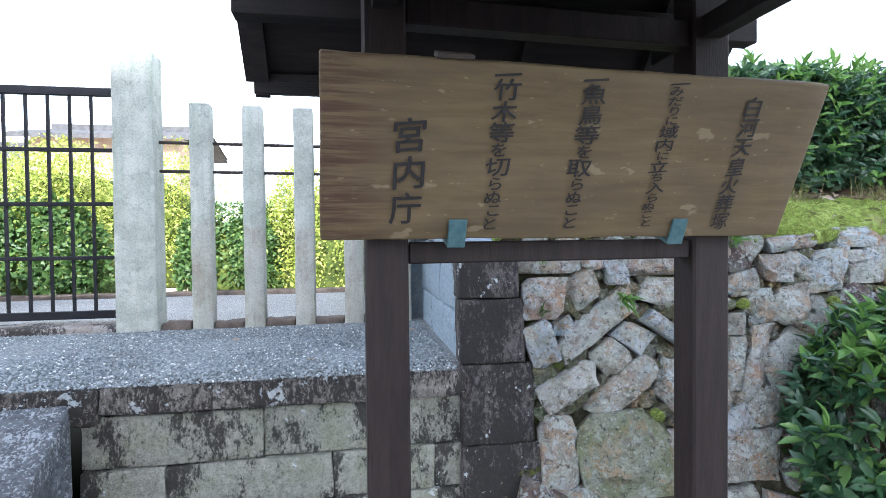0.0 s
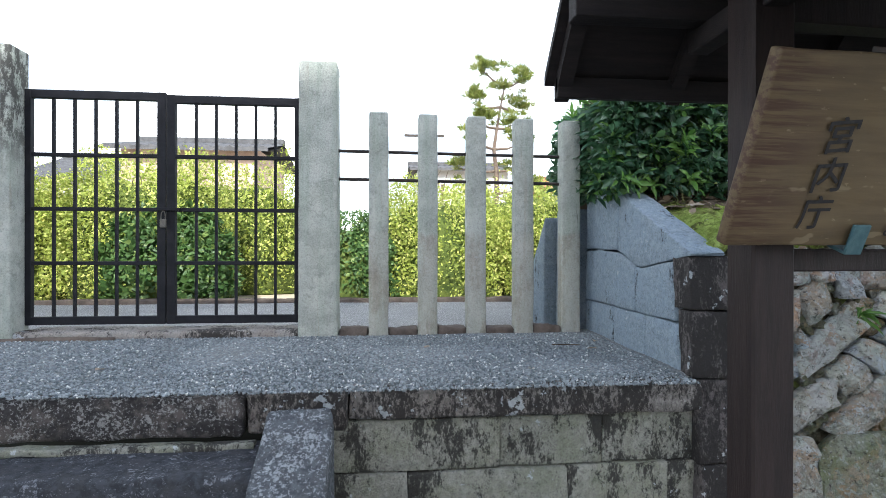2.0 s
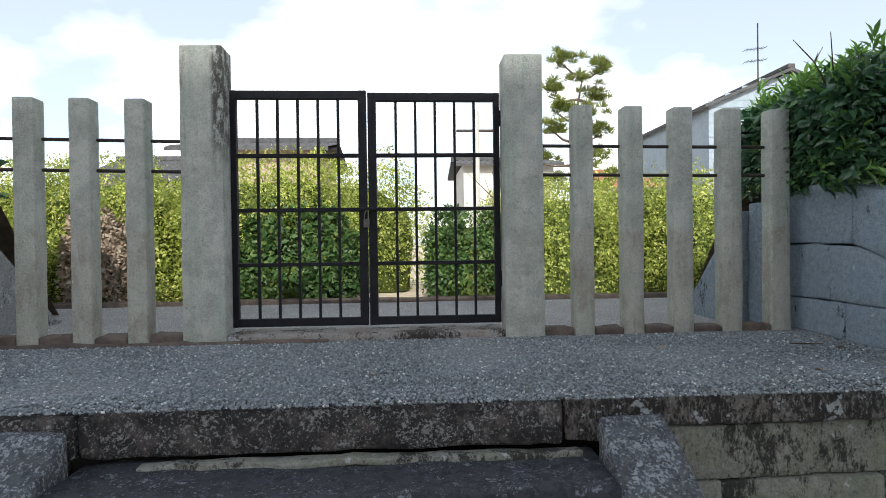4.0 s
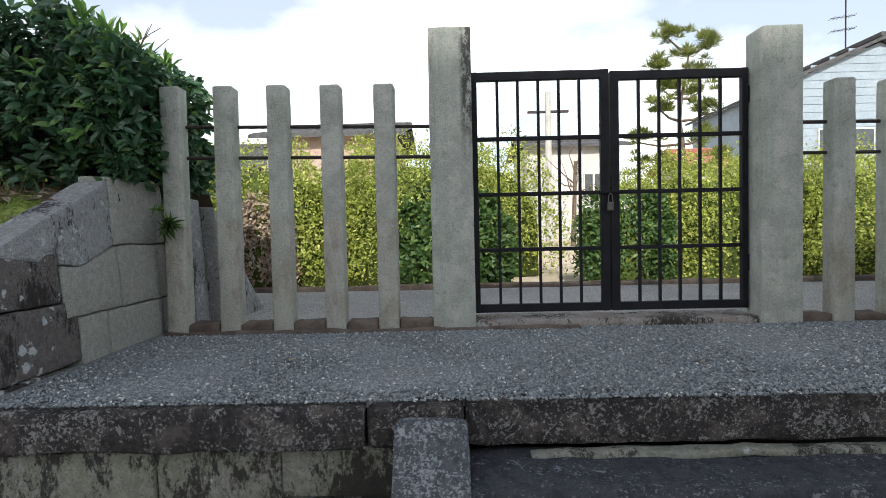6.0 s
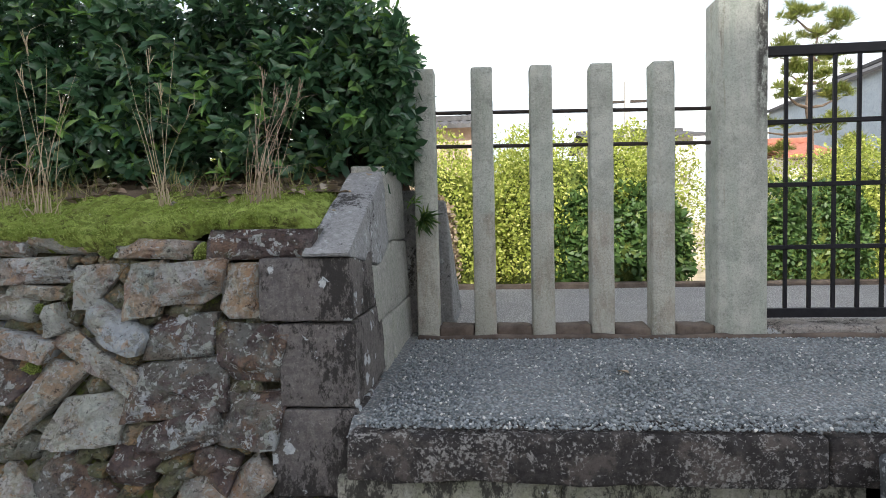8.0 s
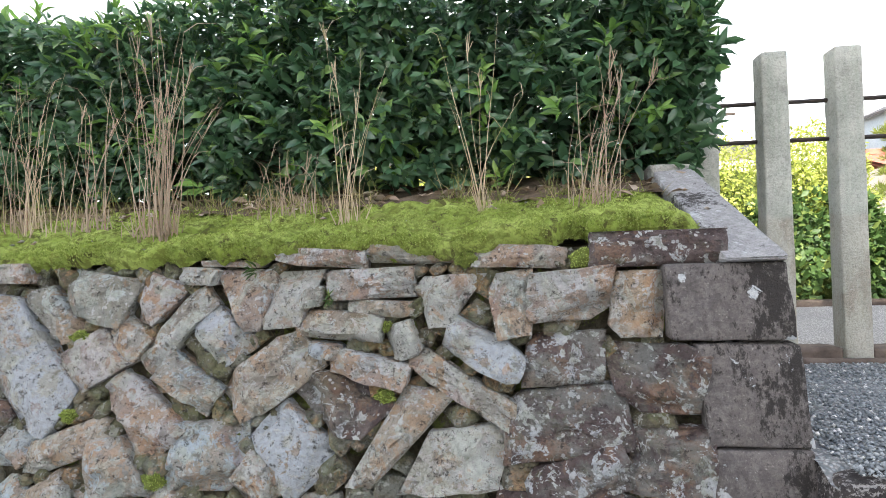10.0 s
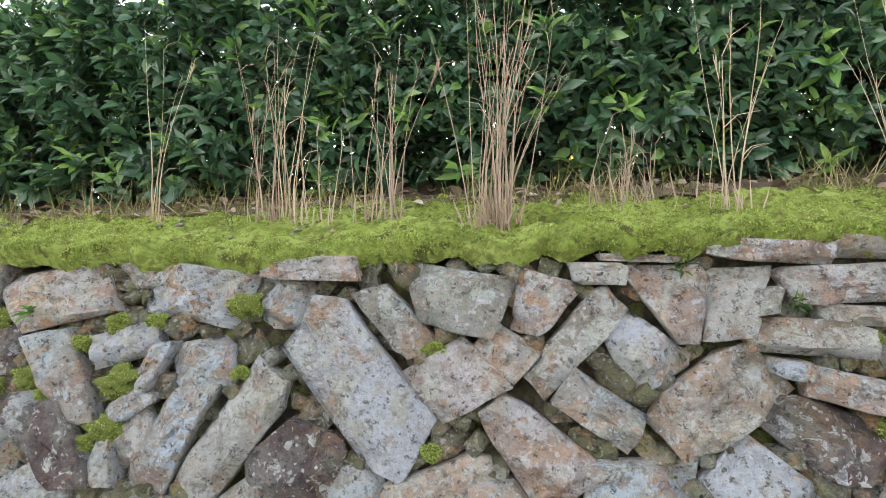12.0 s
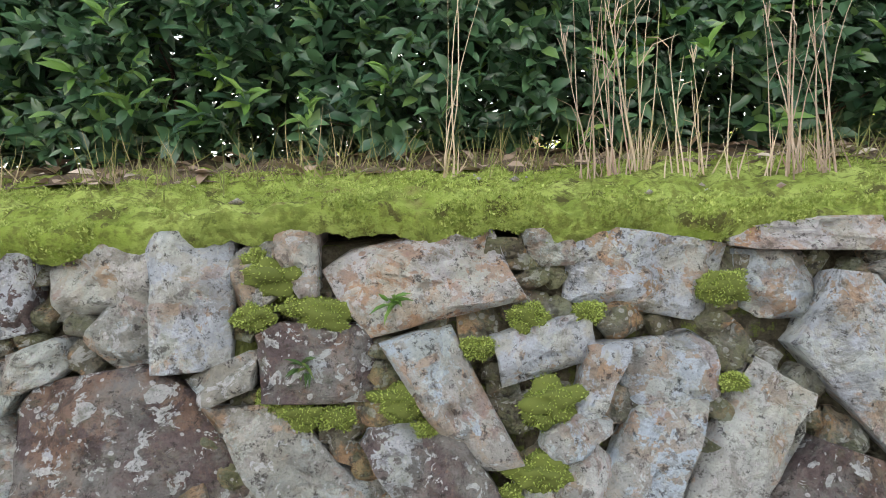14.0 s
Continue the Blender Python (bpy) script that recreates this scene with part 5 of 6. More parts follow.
# ---------- sign board under its little roof ----------
def sign():
    ob = base("notice_board", 0.57, 1.2, 0.0, "wooden notice board under a dark timber roof", "sign")
    back = Matrix.Translation(-ob.location)
    yaw = 3.3
    frame_ = Matrix.Translation((-0.042, 1.157, 1.491)) @ pose(0, 0, 0, 23.3, 0, yaw)
    W, H = 1.237, 0.407
    v, f = worn_block(W, 0.036, H, 0.006, 0.06, 0.0015, 5)
    # a board whose own left-bottom-front corner is its origin
    board = solid("board", [p + Vector((W / 2, 0.018, H / 2)) for p in v], f, M_BOARD, ob, "weathered brown plank with brush lettering", at=back @ frame_)

    def column(text, x, z0, z1, size, wide=1.0):
        """One brushed column from z0 down to z1: large characters, smaller kana, strokes that rise to the right."""
        kana = "みだりにをらぬことち"
        weight = [0.34 if ch == "一" else 0.72 if ch in kana else 1.0 for ch in text]
        unit = (z0 - z1) / sum(weight)
        verts, faces, z = [], [], z0
        rng = random.Random(len(text) * 31 + int(x * 1000))
        for ch, wt in zip(text, weight):
            z -= unit * wt / 2
            cu = bpy.data.curves.new("glyph", "FONT")
            cu.body, cu.size, cu.align_x, cu.align_y, cu.offset, cu.resolution_u = ch, 1.0, "CENTER", "CENTER", 0.0, 3
            tmp = bpy.data.objects.new("glyph", cu)
            me = tmp.to_mesh()
            co = [p.co.copy() for p in me.vertices]
            cx = (min(p.x for p in co) + max(p.x for p in co)) / 2
            cy = (min(p.y for p in co) + max(p.y for p in co)) / 2
            kx = size * wide * (0.72 if ch in kana else 1.0) * rng.uniform(0.94, 1.06)
            kz = min(size, unit * 1.04) * (0.74 if ch in kana else 1.0)
            lean, dx = rng.uniform(0.03, 0.11), rng.uniform(-0.003, 0.003)
            stroke = 0.015 * size * (0.75 if ch in kana else 1.0)
            for k, (sx, sz) in enumerate(((0, 0), (1, 0.3), (-1, -0.3), (0.4, -0.7), (-0.4, 0.7))):
                o = len(verts)
                for p in co:
                    u, w = (p.x - cx) * kx, (p.y - cy) * kz
                    verts.append((x + dx + u + sx * stroke, -0.0040 - 0.0002 * k, z + w + u * lean + sz * stroke))
                faces += [tuple(o + q for q in poly.vertices) for poly in me.polygons]
            tmp.to_mesh_clear()
            bpy.data.objects.remove(tmp)
            bpy.data.curves.remove(cu)
            z -= unit * wt / 2
        solid("inscription", verts, faces, M_INK, board, smooth=False)

    column("白河天皇火葬塚", 1.030, 0.368, 0.022, 0.056)
    column("一みだりに域内に立ち入らぬこと", 0.812, 0.392, 0.032, 0.050, 1.1)
    column("一魚鳥等を取らぬこと", 0.602, 0.392, 0.028, 0.058, 1.1)
    column("一竹木等を切らぬこと", 0.396, 0.392, 0.026, 0.058, 1.1)
    column("宮内庁", 0.189, 0.290, 0.040, 0.080)
    for x in (0.314, 0.909):
        bm = boxed(x - 0.022, x + 0.022, -0.012, -0.004, -0.012, 0.055, 0.002)
        box(bm, x - 0.022, x + 0.022, -0.012, 0.05, -0.016, -0.008, 0.002)
        part("clip", bm, M_CLIP, board, "blue-green metal clip")
    bm = boxed(0.24, 0.32, 0.005, 0.05, H, H + 0.012, 0.002)
    part("top_clip", bm, M_ROD, board, "dark metal clip")
    for x0, x1, y0 in ((0.058, 0.162, 1.205), (0.962, 1.072, 1.262)):
        part("post", boxed(x0, x1, y0, y0 + 0.10, 0.0, 2.40, 0.006), M_DARKWOOD, ob, at=back)
    turned = back @ Matrix.Translation((0.0, 1.21, 0)) @ pose(0, 0, 0, 0, 0, yaw)
    part("cross_rail", boxed(0.166, 0.962, 0.01, 0.07, 1.432, 1.486, 0.004), M_DARKWOOD, ob, at=turned)
    part("upper_rail", boxed(0.166, 0.962, 0.01, 0.07, 2.02, 2.09, 0.004), M_DARKWOOD, ob, at=turned)
    # gabled roof, ridge along the board
    X0, X1, RIDGE, EAVE, YR, HALF = -0.29, 1.31, 2.50, 1.99, 1.22, 0.47
    for s in (-1, 1):
        n = 9
        roof = new("roof_slope")
        roof.parent, roof.matrix_basis = ob, back
        for i in range(n):
            bm = bmesh.new()
            a, b = X0 + (X1 - X0) * i / n, X0 + (X1 - X0) * (i + 1) / n + 0.0004 * (i % 2)
            v0 = [bm.verts.new(p) for p in ((a, YR, RIDGE), (b, YR, RIDGE), (b, YR + s * HALF, EAVE), (a, YR + s * HALF, EAVE), (a, YR, RIDGE + 0.03), (b, YR, RIDGE + 0.03), (b, YR + s * HALF, EAVE + 0.03), (a, YR + s * HALF, EAVE + 0.03))]
            for q in ((0, 1, 2, 3), (4, 7, 6, 5), (0, 4, 5, 1), (1, 5, 6, 2), (2, 6, 7, 3), (3, 7, 4, 0)):
                bm.faces.new([v0[c] for c in q])
            part("roof_board", bm, M_ROOFWOOD, roof)
        for x in (X0 + 0.03, 0.10, 0.57, 1.0, X1 - 0.07):
            bm = bmesh.new()
            for dy0, dy1 in ((0.0, 0.985),):
                p = [(x, YR, RIDGE - 0.002), (x, YR + s * HALF * dy1, EAVE + 0.005), (x, YR + s * HALF * dy1, EAVE - 0.05), (x, YR, RIDGE - 0.055)]
                vs = [bm.verts.new(q) for q in p] + [bm.verts.new((q[0] + 0.045, q[1], q[2])) for q in p]
                for q in ((0, 1, 2, 3), (7, 6, 5, 4), (0, 4, 5, 1), (1, 5, 6, 2), (2, 6, 7, 3), (3, 7, 4, 0)):
                    bm.faces.new([vs[c] for c in q])
            part("rafter", bm, M_ROOFWOOD, roof)
        part("eave_board", boxed(X0 + 0.03, X1 - 0.03, YR + s * (HALF - 0.03) - 0.012, YR + s * (HALF - 0.03) + 0.012, EAVE - 0.045, EAVE + 0.018, 0.002), M_ROOFWOOD, roof)
        part("purlin", boxed(X0 + 0.01, X1 - 0.01, YR + s * 0.24 - 0.03, YR + s * 0.24 + 0.03, 2.10, 2.175, 0.003), M_ROOFWOOD, ob, at=back)
    part("ridge_cap", boxed(X0 - 0.02, X1 + 0.02, YR - 0.06, YR + 0.06, RIDGE + 0.01, RIDGE + 0.06, 0.005), M_ROOFWOOD, ob, at=back)
    for x in (0.110, 1.017):
        part("arm", boxed(x - 0.03, x + 0.03, YR - 0.30, YR + 0.30, 2.04, 2.10, 0.003), M_ROOFWOOD, ob, at=back)


sign()


# ---------- plants ----------
def mound(name, x, y, z, rx, ry, h, count, size, material, label, seed):
    """A clipped bush: leaves over a lumpy half-ellipsoid, a dark core for shade, stems inside."""
    count = int(count * 3.0)
    r = np.random.default_rng(seed)
    ob = base(name, x, y, z, label, "bush", "clipped bushes beyond the fence")
    u = r.normal(0, 1, (count, 3))
    u[:, 2] = np.abs(u[:, 2]) * 0.9
    u[:, 1] = np.where(r.random(count) < 0.75, -np.abs(u[:, 1]), u[:, 1])
    u /= np.linalg.norm(u, axis=1, keepdims=True)
    # squarer than an ellipsoid
    k = np.abs(u) ** 0.62 * np.sign(u)
    depth = 1 - 0.30 * r.random(count) ** 1.8
    lump = np.array([1 + 0.16 * noise.noise(Vector(q) * 2.6 + Vector((seed, 0, 0))) + 0.09 * noise.noise(Vector(q) * 7 + Vector((0, seed, 0))) for q in u])
    p = k * np.array([rx, ry, h]) * (depth * lump)[:, None]
    d = r.normal(0, 1.0, u.shape) + u * 0.35 + np.array([0, 0, 0.1])
    s = size * (0.50 + 0.65 * r.random(count))
    scatter("leaves", p, d, u + r.normal(0, 0.4, u.shape), s, s * 0.55, material, ob, SMALL)
    # solid core, coloured dark in place of the shade deep among the leaves
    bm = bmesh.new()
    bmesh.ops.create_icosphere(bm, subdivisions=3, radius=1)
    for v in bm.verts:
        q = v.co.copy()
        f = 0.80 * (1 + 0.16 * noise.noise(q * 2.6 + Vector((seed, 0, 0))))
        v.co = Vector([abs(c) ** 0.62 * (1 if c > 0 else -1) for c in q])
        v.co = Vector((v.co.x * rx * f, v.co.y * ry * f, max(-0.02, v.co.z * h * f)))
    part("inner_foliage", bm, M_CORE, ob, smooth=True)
    bm = bmesh.new()
    for i in range(26):
        a, e = r.uniform(0, 2 * math.pi), r.uniform(0.3, 1.2)
        end = Vector((rx * 0.8 * math.cos(a) * math.cos(e), ry * 0.8 * math.sin(a) * math.cos(e), h * 0.85 * math.sin(e) + 0.1))
        tube(bm, (r.normal(0, rx * 0.2), r.normal(0, ry * 0.2), -0.05), end, 0.012, 0.004, 4)
    part("stems", bm, M_TWIG, ob)["kind"] = "stuff"
    return ob


AZ = "sunlit yellow-green clipped azalea bush"
mound("azalea_bush", -8.6, 6.6, 0.92, 1.2, 1.0, 1.45, 5200, 0.044, M_AZALEA, AZ, 1)
mound("azalea_bush", -6.6, 6.5, 0.92, 1.15, 1.0, 1.50, 6500, 0.044, M_AZALEA, AZ, 2)
mound("azalea_bush", -5.0, 6.45, 0.92, 0.95, 0.95, 1.54, 6500, 0.044, M_AZALEA, AZ, 3)
mound("azalea_bush", -3.4, 6.45, 0.92, 1.0, 0.95, 1.58, 7000, 0.044, M_AZALEA, AZ, 4)
mound("azalea_bush", -0.2, 6.6, 0.92, 0.85, 0.95, 1.30, 5500, 0.044, M_AZALEA, AZ, 6)
mound("azalea_bush", 1.5, 6.6, 0.92, 1.1, 1.0, 1.40, 6000, 0.044, M_AZALEA, AZ, 7)
mound("azalea_bush", 3.6, 6.8, 0.92, 1.3, 1.0, 1.5, 5000, 0.044, M_AZALEA, AZ, 8)
mound("leafy_shrub", -3.0, 5.85, 0.92, 0.62, 0.40, 0.95, 3600, 0.085, M_SHRUB, "darker leafy green shrub beside the gate", 9)
mound("leafy_shrub", -1.22, 5.95, 0.92, 0.50, 0.36, 0.95, 2600, 0.06, M_SHRUB, "loose dark shrub in the gap between bushes", 10)
mound("withered_shrub", -4.85, 5.62, 0.92, 0.32, 0.2, 0.95, 1500, 0.06, M_DEADLEAF, "withered pale brown shrub", 12)
mound("tall_azalea_bush", -3.1, 7.6, 0.92, 1.6, 0.9, 1.8, 4500, 0.05, M_AZALEA, AZ, 13)
mound("tall_azalea_bush", 1.3, 7.9, 0.92, 2.4, 0.8, 1.6, 4500, 0.05, M_AZALEA, AZ, 14)
mound("tall_azalea_bush", -7.6, 7.9, 0.92, 2.6, 0.8, 1.55, 5000, 0.05, M_AZALEA, AZ, 15)


def front_bush():
    r = np.random.default_rng(77)
    ob = base("evergreen_shrub", 2.55, 1.95, 0.0, "bushy evergreen shrub with fresh green shoots by the wall", "bush")
    n = 420
    u = r.normal(0, 1, (n, 3))
    u /= np.linalg.norm(u, axis=1, keepdims=True)
    p = u * np.array([0.62, 0.36, 0.56]) * (0.55 + 0.45 * r.random((n, 1)) ** 0.5) + np.array([0, 0, 0.64])
    p = p[p[:, 2] > 0.1]
    u = u[:len(p)]
    ax = (p - np.array([0, 0, 0.45])) + np.array([0, 0, 0.35])
    rosettes("leaves", p, ax, 8, 0.105, 0.046, M_HEDGE, ob, r, 0.3)
    q = p[((p[:, 2] > 0.85) & (r.random(len(p)) < 0.55)) | (r.random(len(p)) < 0.07)]
    rosettes("new_growth", q + np.array([-0.01, -0.02, 0.03]), np.tile([-0.1, -0.2, 1.0], (len(q), 1)) + r.normal(0, 0.3, (len(q), 3)), 7, 0.10, 0.040, M_YOUNG, ob, r, 0.3)
    bm = bmesh.new()
    for t in p[::9]:
        tube(bm, (r.normal(0, 0.05), r.normal(0, 0.05), -0.02), t, 0.009, 0.003, 5)
    part("stems", bm, M_TWIG, ob)


front_bush()


def pine(x, y, top):
    r = random.Random(8)
    rg = np.random.default_rng(8)
    ob = base("pine_tree", x, y, 0.9, "garden pine with cloud-pruned yellow-green needle pads", "tree")
    bm = bmesh.new()
    p, pts = Vector((0, 0, -0.05)), []
    for i in range(9):
        q = p + Vector((r.gauss(0.03, 0.07), r.gauss(0, 0.05), (top - 0.9) / 9))
        tube(bm, p, q, 0.085 - 0.008 * i, 0.077 - 0.008 * i, 8)
        pts.append(q)
        p = q
    part("trunk", bm, M_BARK, ob)
    pads = []
    bm = bmesh.new()
    for i in range(2, 9):
        for s in (-1, 1):
            o = pts[i]
            reach = (1.0 - 0.075 * i) * r.uniform(0.6, 1.1)
            e = o + Vector((s * reach, r.gauss(0, 0.25), r.uniform(0.02, 0.22)))
            mid = (o + e) / 2 + Vector((0, 0, -0.05))
            tube(bm, o, mid, 0.03, 0.022, 6), tube(bm, mid, e, 0.022, 0.010, 6)
            if r.random() < 0.95:
                pads += [(e + Vector((0, 0, 0.08)), r.uniform(0.20, 0.36)), ((mid + e) / 2 + Vector((r.gauss(0, 0.08), 0, r.uniform(0.0, 0.22))), r.uniform(0.10, 0.24))]
    part("branchwork", bm, M_BARK, ob)["kind"] = "stuff"
    pads.append((pts[-1], 0.25))
    # each pad is a handful of bristling tufts at the twig ends
    c, d, n = [], [], 46
    for e, rad in pads:
        for _ in range(8):
            tip = np.array(e) + rg.normal(0, 1, 3) * np.array([rad, rad * 0.8, rad * 0.5]) * 0.62
            u = rg.normal(0, 1, (n, 3))
            u[:, 2] = np.abs(u[:, 2]) * 1.1 + 0.15
            c.append(tip + u * 0.012)
            d.append(u)
    c, d = np.concatenate(c), np.concatenate(d)
    scatter("needles", c, d, rg.normal(0, 1, d.shape), 0.10 + 0.07 * rg.random(len(c)), np.full(len(c), 0.011), M_PINE, ob, SMALL)


pine(0.95, 10.1, 4.70)


# ---------- houses and distance beyond ----------
M_PLASTER = plain("pale_plaster", (0.48, 0.47, 0.45), (0.56, 0.55, 0.52), 2, 0.9, 0.002)
M_SIDING = plain("pale_blue_siding", (0.27, 0.33, 0.39), (0.32, 0.38, 0.44), 2, 0.6, 0.001)
M_BROWNWALL = plain("brown_wall", (0.40, 0.29, 0.24), (0.50, 0.39, 0.33), 3, 0.9, 0.002)
M_TILE = plain("grey_roof_tile", (0.055, 0.055, 0.058), (0.095, 0.095, 0.10), 6, 0.7, 0.004)
M_REDTILE = plain("red_roof_tile", (0.30, 0.11, 0.075), (0.38, 0.16, 0.11), 6, 0.7, 0.004)
M_GLASS = plain("window_dark", (0.05, 0.06, 0.07), (0.09, 0.10, 0.11), 4, 0.15, spec=0.6)
M_CONCRETE = plain("concrete_pole", (0.42, 0.41, 0.39), (0.5, 0.49, 0.46), 4, 0.85, 0.001)


def house(x, y, w, d, eave, ridge, wall_m, roof_m, label, along="x", wins=(), siding=False, over=0.4):
    ob = base("house", x, y, 0.9, label, "house")
    e, rz = eave - 0.9, ridge - 0.9
    bm = boxed(-w / 2, w / 2, 0, d, 0, e)
    if along == "y":
        for yy in (0.0, d):
            vs = [bm.verts.new(p) for p in ((-w / 2, yy, e), (w / 2, yy, e), (0, yy, rz - 0.05))]
            bm.faces.new(vs)
    wall = part("wall", bm, wall_m, ob)
    if siding:
        for i in range(int((rz) / 0.28)):
            z = i * 0.28
            half = w / 2 if z < e else w / 2 * max(0, (rz - z) / (rz - e)) - 0.1
            if half > 0.2:
                part("siding_board", boxed(-half, half, -0.018, -0.003, z + 0.01, z + 0.27), wall_m, wall)
    bm = bmesh.new()
    if along == "x":
        prof = [(-over, e - 0.15), (d / 2, rz), (d + over, e - 0.15)]
        lo, hi = -w / 2 - over, w / 2 + over
        n = max(4, int((hi - lo) / 0.15))
        rows = []
        for a, za in prof:
            rows.append([bm.verts.new((lo + (hi - lo) * i / n, a, za + 0.10 + (0.05 if i % 2 else 0.0))) for i in range(n + 1)])
        under = [[bm.verts.new((x, a, za)) for x in (lo, hi)] for a, za in prof]
        for r0, r1 in zip(rows, rows[1:]):
            for i in range(n):
                bm.faces.new((r0[i], r0[i + 1], r1[i + 1], r1[i]))
        for u0, u1 in zip(under, under[1:]):
            bm.faces.new((u0[0], u1[0], u1[1], u0[1]))
        bm.faces.new([under[0][0], under[0][1]] + rows[0][::-1])
        roof = part("roof", bm, roof_m, ob)
        part("ridge", boxed(lo, hi, d / 2 - 0.12, d / 2 + 0.12, rz + 0.08, rz + 0.28, 0.03), roof_m, roof)
    else:
        prof = [(-w / 2 - over, e - 0.1), (0, rz), (w / 2 + over, e - 0.1)]
        for (a, za), (b, zb) in zip(prof, prof[1:]):
            vs = [bm.verts.new(p) for p in ((a, -over, za), (b, -over, zb), (b, d + over, zb), (a, d + over, za), (a, -over, za + 0.12), (b, -over, zb + 0.12), (b, d + over, zb + 0.12), (a, d + over, za + 0.12))]
            for q in ((3, 2, 1, 0), (4, 5, 6, 7), (0, 1, 5, 4), (1, 2, 6, 5), (2, 3, 7, 6), (3, 0, 4, 7)):
                bm.faces.new([vs[c] for c in q])
        roof = part("roof", bm, roof_m, ob)
        part("ridge", boxed(-0.14, 0.14, -over, d + over, rz + 0.08, rz + 0.26, 0.03), roof_m, roof)
    for wx, wz, ww, wh in wins:
        fr = boxed(wx - ww / 2, wx + ww / 2, -0.06, -0.02, wz, wz + wh, 0.01)
        win = part("window", fr, M_PLASTER, ob)
        for s in (-1, 1):
            part("pane", boxed(wx + s * ww / 4 - ww / 4 + 0.05, wx + s * ww / 4 + ww / 4 - 0.05, -0.075, -0.055, wz + 0.06, wz + wh - 0.06), M_GLASS, win)
    return ob


house(-6.45, 16.0, 3.7, 4.0, 4.35, 4.72, M_BROWNWALL, M_TILE, "low house with grey tiled roof and brown wall")
house(-11.8, 22.0, 5.5, 6.0, 4.2, 5.3, M_PLASTER, M_TILE, "far house with grey tiled roof", wins=((0.5, 2.4, 1.6, 1.0),))
house(2.6, 25.0, 4.2, 5.0, 5.2, 5.6, M_PLASTER, M_TILE, "far pale plastered house with low roof", wins=((0.9, 2.0, 0.9, 1.0),))
house(5.45, 18.0, 1.0, 3.0, 3.45, 3.85, M_PLASTER, M_REDTILE, "small far house with red tiled roof")
house(12.4, 20.0, 6.2, 8.0, 6.55, 7.85, M_SIDING, M_TILE, "house with pale blue board siding and tiled ridge", along="y", wins=((-1.2, 3.0, 2.0, 0.9), (1.6, 3.0, 1.6, 1.0)), siding=True, over=0.25)


def pole(x, y, z, name, label, r=0.12):
    ob = base(name, x, y, 0.9, label, "pole")
    part("shaft", tube(bmesh.new(), (0, 0, -0.1), (0, 0, z - 0.9), r, r * 0.75, 10), M_CONCRETE, ob)
    return ob


up = pole(0.4, 19.0, 6.1, "utility_pole", "grey concrete utility pole", 0.13)
part("crossarm", boxed(-0.7, 0.7, -0.05, 0.05, 4.5, 4.58, 0.01), M_ROD, up)


def antenna(x, y, z0, z1):
    ob = base("roof_antenna", x, y, z0, "thin grey television aerial on a mast", "antenna")
    part("mast", tube(bmesh.new(), (0, 0, 0), (0, 0, z1 - z0), 0.028, sides=6), M_ROD, ob)
    for i, z in enumerate((0.45, 0.62)):
        bm = tube(bmesh.new(), (-0.55, 0, (z1 - z0) * z), (0.35, 0, (z1 - z0) * z + 0.1), 0.012, sides=5)
        for j in range(6):
            xx = -0.5 + 0.15 * j
            tube(bm, (xx, -0.22, (z1 - z0) * z + 0.11 * j / 6), (xx, 0.22, (z1 - z0) * z + 0.11 * j / 6), 0.008, sides=4)
        part("aerial", bm, M_ROD, ob)


antenna(11.9, 21.0, 7.3, 10.1)


def bare_tree(x, y):
    r = random.Random(12)
    ob = base("bare_tree", x, y, 0.9, "nearly leafless garden tree with thin limbs", "tree")
    bm = tube(bmesh.new(), (0, 0, -0.1), (0.1, 0, 2.6), 0.09, 0.05, 7)
    part("trunk", bm, M_BARK, ob)
    for i in range(9):
        bm = bmesh.new()
        p = Vector((0.06, 0, r.uniform(1.2, 2.6)))
        d = Vector((r.uniform(-1, 1), r.uniform(-0.4, 0.4), r.uniform(0.1, 0.9)))
        for j in range(3):
            q = p + d * r.uniform(0.25, 0.42)
            tube(bm, p, q, 0.028 - 0.008 * j, 0.020 - 0.008 * j, 5)
            p, d = q, d + Vector((r.gauss(0, 0.3), r.gauss(0, 0.2), 0.15))
        part("limb", bm, M_BARK, ob)


bare_tree(0.75, 17.0)


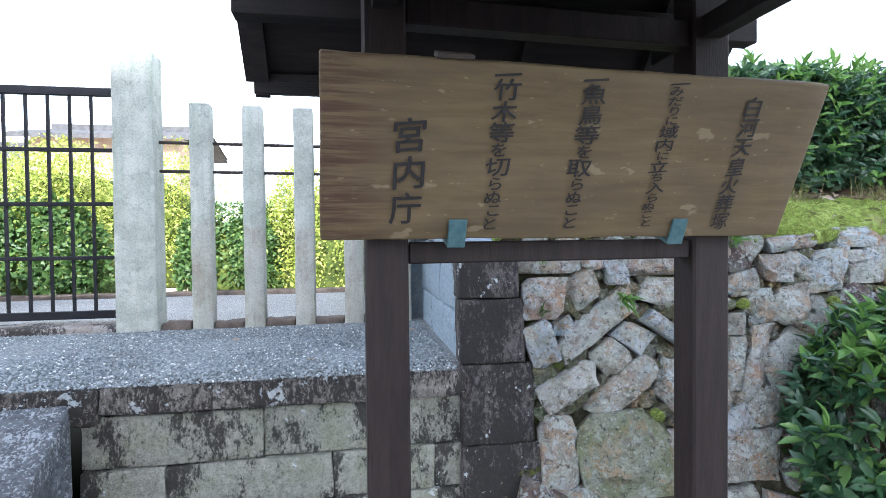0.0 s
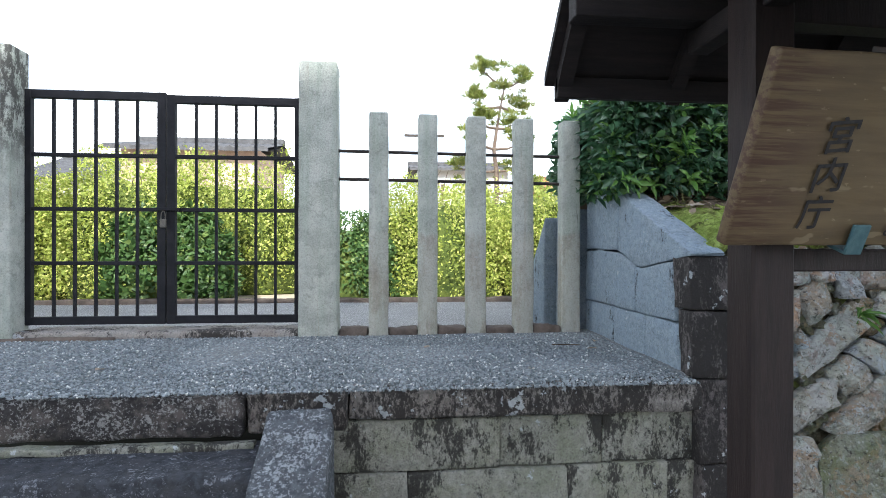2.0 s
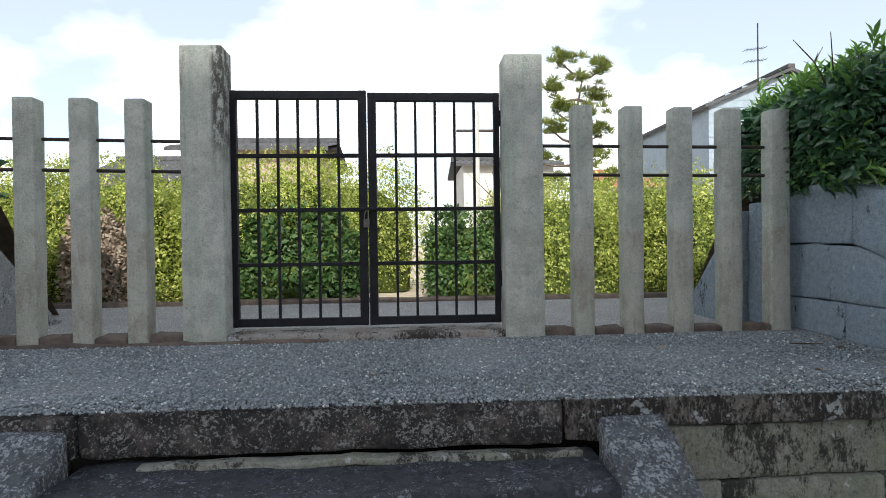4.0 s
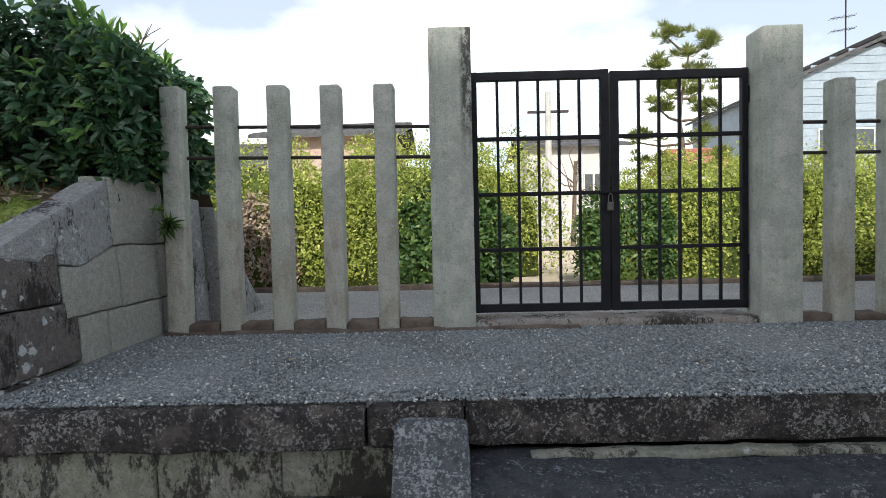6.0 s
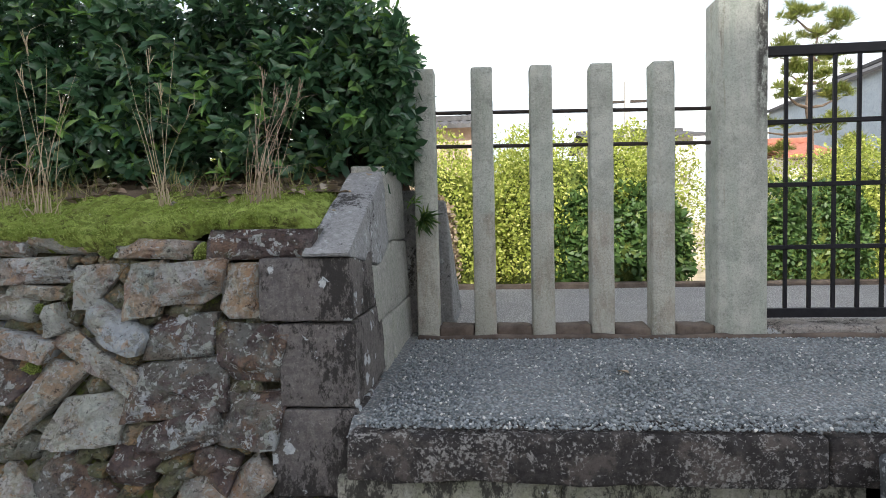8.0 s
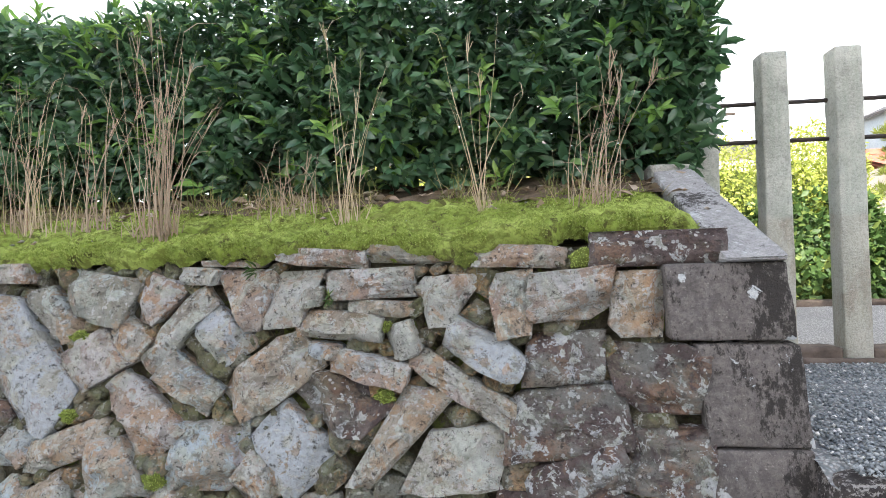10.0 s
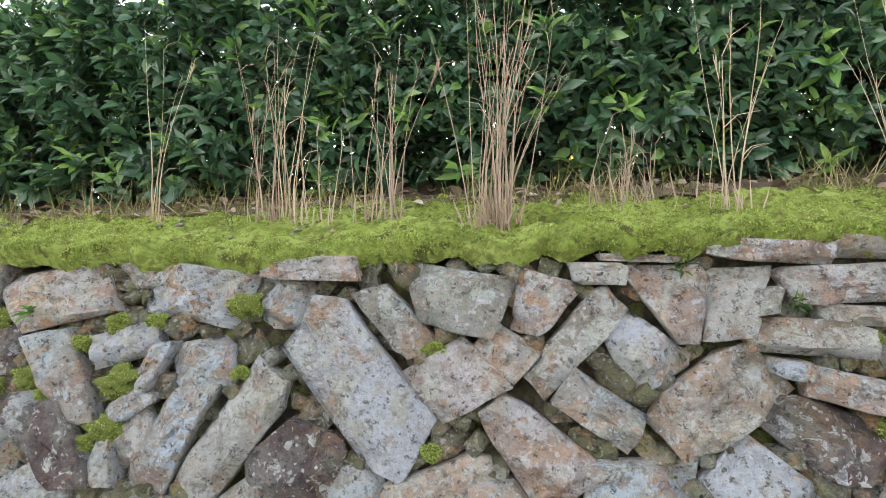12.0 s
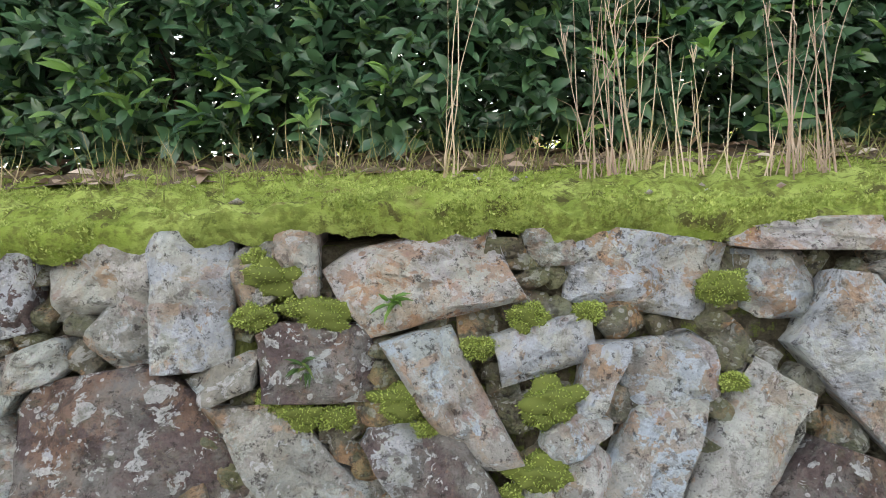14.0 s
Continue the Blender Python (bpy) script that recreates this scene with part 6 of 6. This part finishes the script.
def clouds():
    """Bright cloud far off, over a horizon band of pale haze."""
    m = bpy.data.materials.new("cloud")
    m.use_nodes = True
    t = m.node_tree
    t.nodes.clear()
    out, em, tr, mx = (t.nodes.new(k) for k in ("ShaderNodeOutputMaterial", "ShaderNodeEmission", "ShaderNodeBsdfTransparent", "ShaderNodeMixShader"))
    tc, mp, no, mr = (t.nodes.new(k) for k in ("ShaderNodeTexCoord", "ShaderNodeMapping", "ShaderNodeTexNoise", "ShaderNodeMapRange"))
    mp.inputs["Scale"].default_value = (0.0035, 0.0035, 0.007)
    no.inputs["Scale"].default_value, no.inputs["Detail"].default_value, no.inputs["Roughness"].default_value = 1.0, 6.0, 0.5
    mr.inputs["From Min"].default_value, mr.inputs["From Max"].default_value = 0.43, 0.60
    mr.inputs["To Min"].default_value, mr.inputs["To Max"].default_value = 0.30, 0.97
    em.inputs["Strength"].default_value, em.inputs["Color"].default_value = CLOUD, (1.0, 0.99, 0.97, 1)
    L = t.links.new
    L(tc.outputs["Object"], mp.inputs[0]), L(mp.outputs[0], no.inputs["Vector"]), L(no.outputs["Fac"], mr.inputs[0]), L(mr.outputs[0], mx.inputs[0])
    L(tr.outputs[0], mx.inputs[1]), L(em.outputs[0], mx.inputs[2]), L(mx.outputs[0], out.inputs[0])
    R, verts, faces = 600, [], []
    n = 40
    for z, r in ((-10, R), (180, R * 0.98), (380, R * 0.85), (560, R * 0.6)):
        for i in range(n + 1):
            a = radians(-130 + 260 * i / n)
            verts.append((r * math.sin(a), r * math.cos(a), z))
    for j in range(3):
        for i in range(n):
            q = j * (n + 1) + i
            faces.append((q, q + 1, q + n + 2, q + n + 1))
    tagged(solid("backdrop", verts, faces, m), "bright broken white cloud", "sky", kind="structure")


CLOUD = 1.7
clouds()

# ---------- loose gravel on the terrace ----------
def pebbles(n):
    r = np.random.default_rng(4)
    x, y = r.uniform(-4.6, 0.45, n), 2.06 + 1.2 * r.random(n) ** 1.15
    z = PLAT + 0.012 + 0.010 * (y - 2.0)
    t = np.array([(-1, 0, 0), (0, -0.8, 0), (1, 0, 0), (0, 0.8, 0), (0.1, 0, 0.7), (-0.1, 0.1, -0.7)])
    fs = [(0, 1, 4), (1, 2, 4), (2, 3, 4), (3, 0, 4), (1, 0, 5), (2, 1, 5), (3, 2, 5), (0, 3, 5)]
    s = 0.0038 + 0.0060 * r.random(n) ** 2
    a = r.normal(0, 1, (n, 3)) * np.array([1, 1, 0.3])
    tagged(scatter("loose_gravel", np.stack([x, y, z], 1), a, np.tile([0, 0, 1.0], (n, 1)) + r.normal(0, 0.3, (n, 3)), s, s, M_PEBBLE, None, (t, fs)), "loose crushed grey pebbles", "gravel", kind="stuff")


pebbles(52000)


# a few dead leaves and a twig on the gravel
rr = np.random.default_rng(91)
for x, y in ((-0.16, 2.32), (0.30, 2.75), (-0.55, 2.9), (-3.7, 2.6), (-2.0, 2.45), (0.36, 2.95)):
    tagged(scatter("dead_leaf", np.array([[x, y, PLAT + 0.024]]), rr.normal(0, 1, (1, 3)) * np.array([[1, 1, 0.05]]), np.array([[0.1, 0.1, 1.0]]), np.array([0.06]), np.array([0.04]), M_DEADLEAF), "brown dead leaf lying on the gravel", "leaf", "dead leaves on the gravel", "thing")
bm = tube(bmesh.new(), (0.10, 2.88, PLAT + 0.026), (0.24, 2.84, PLAT + 0.028), 0.004, 0.003)
tagged(part("twig", bm, M_TWIG), "short dark twig lying on the gravel", "twig")
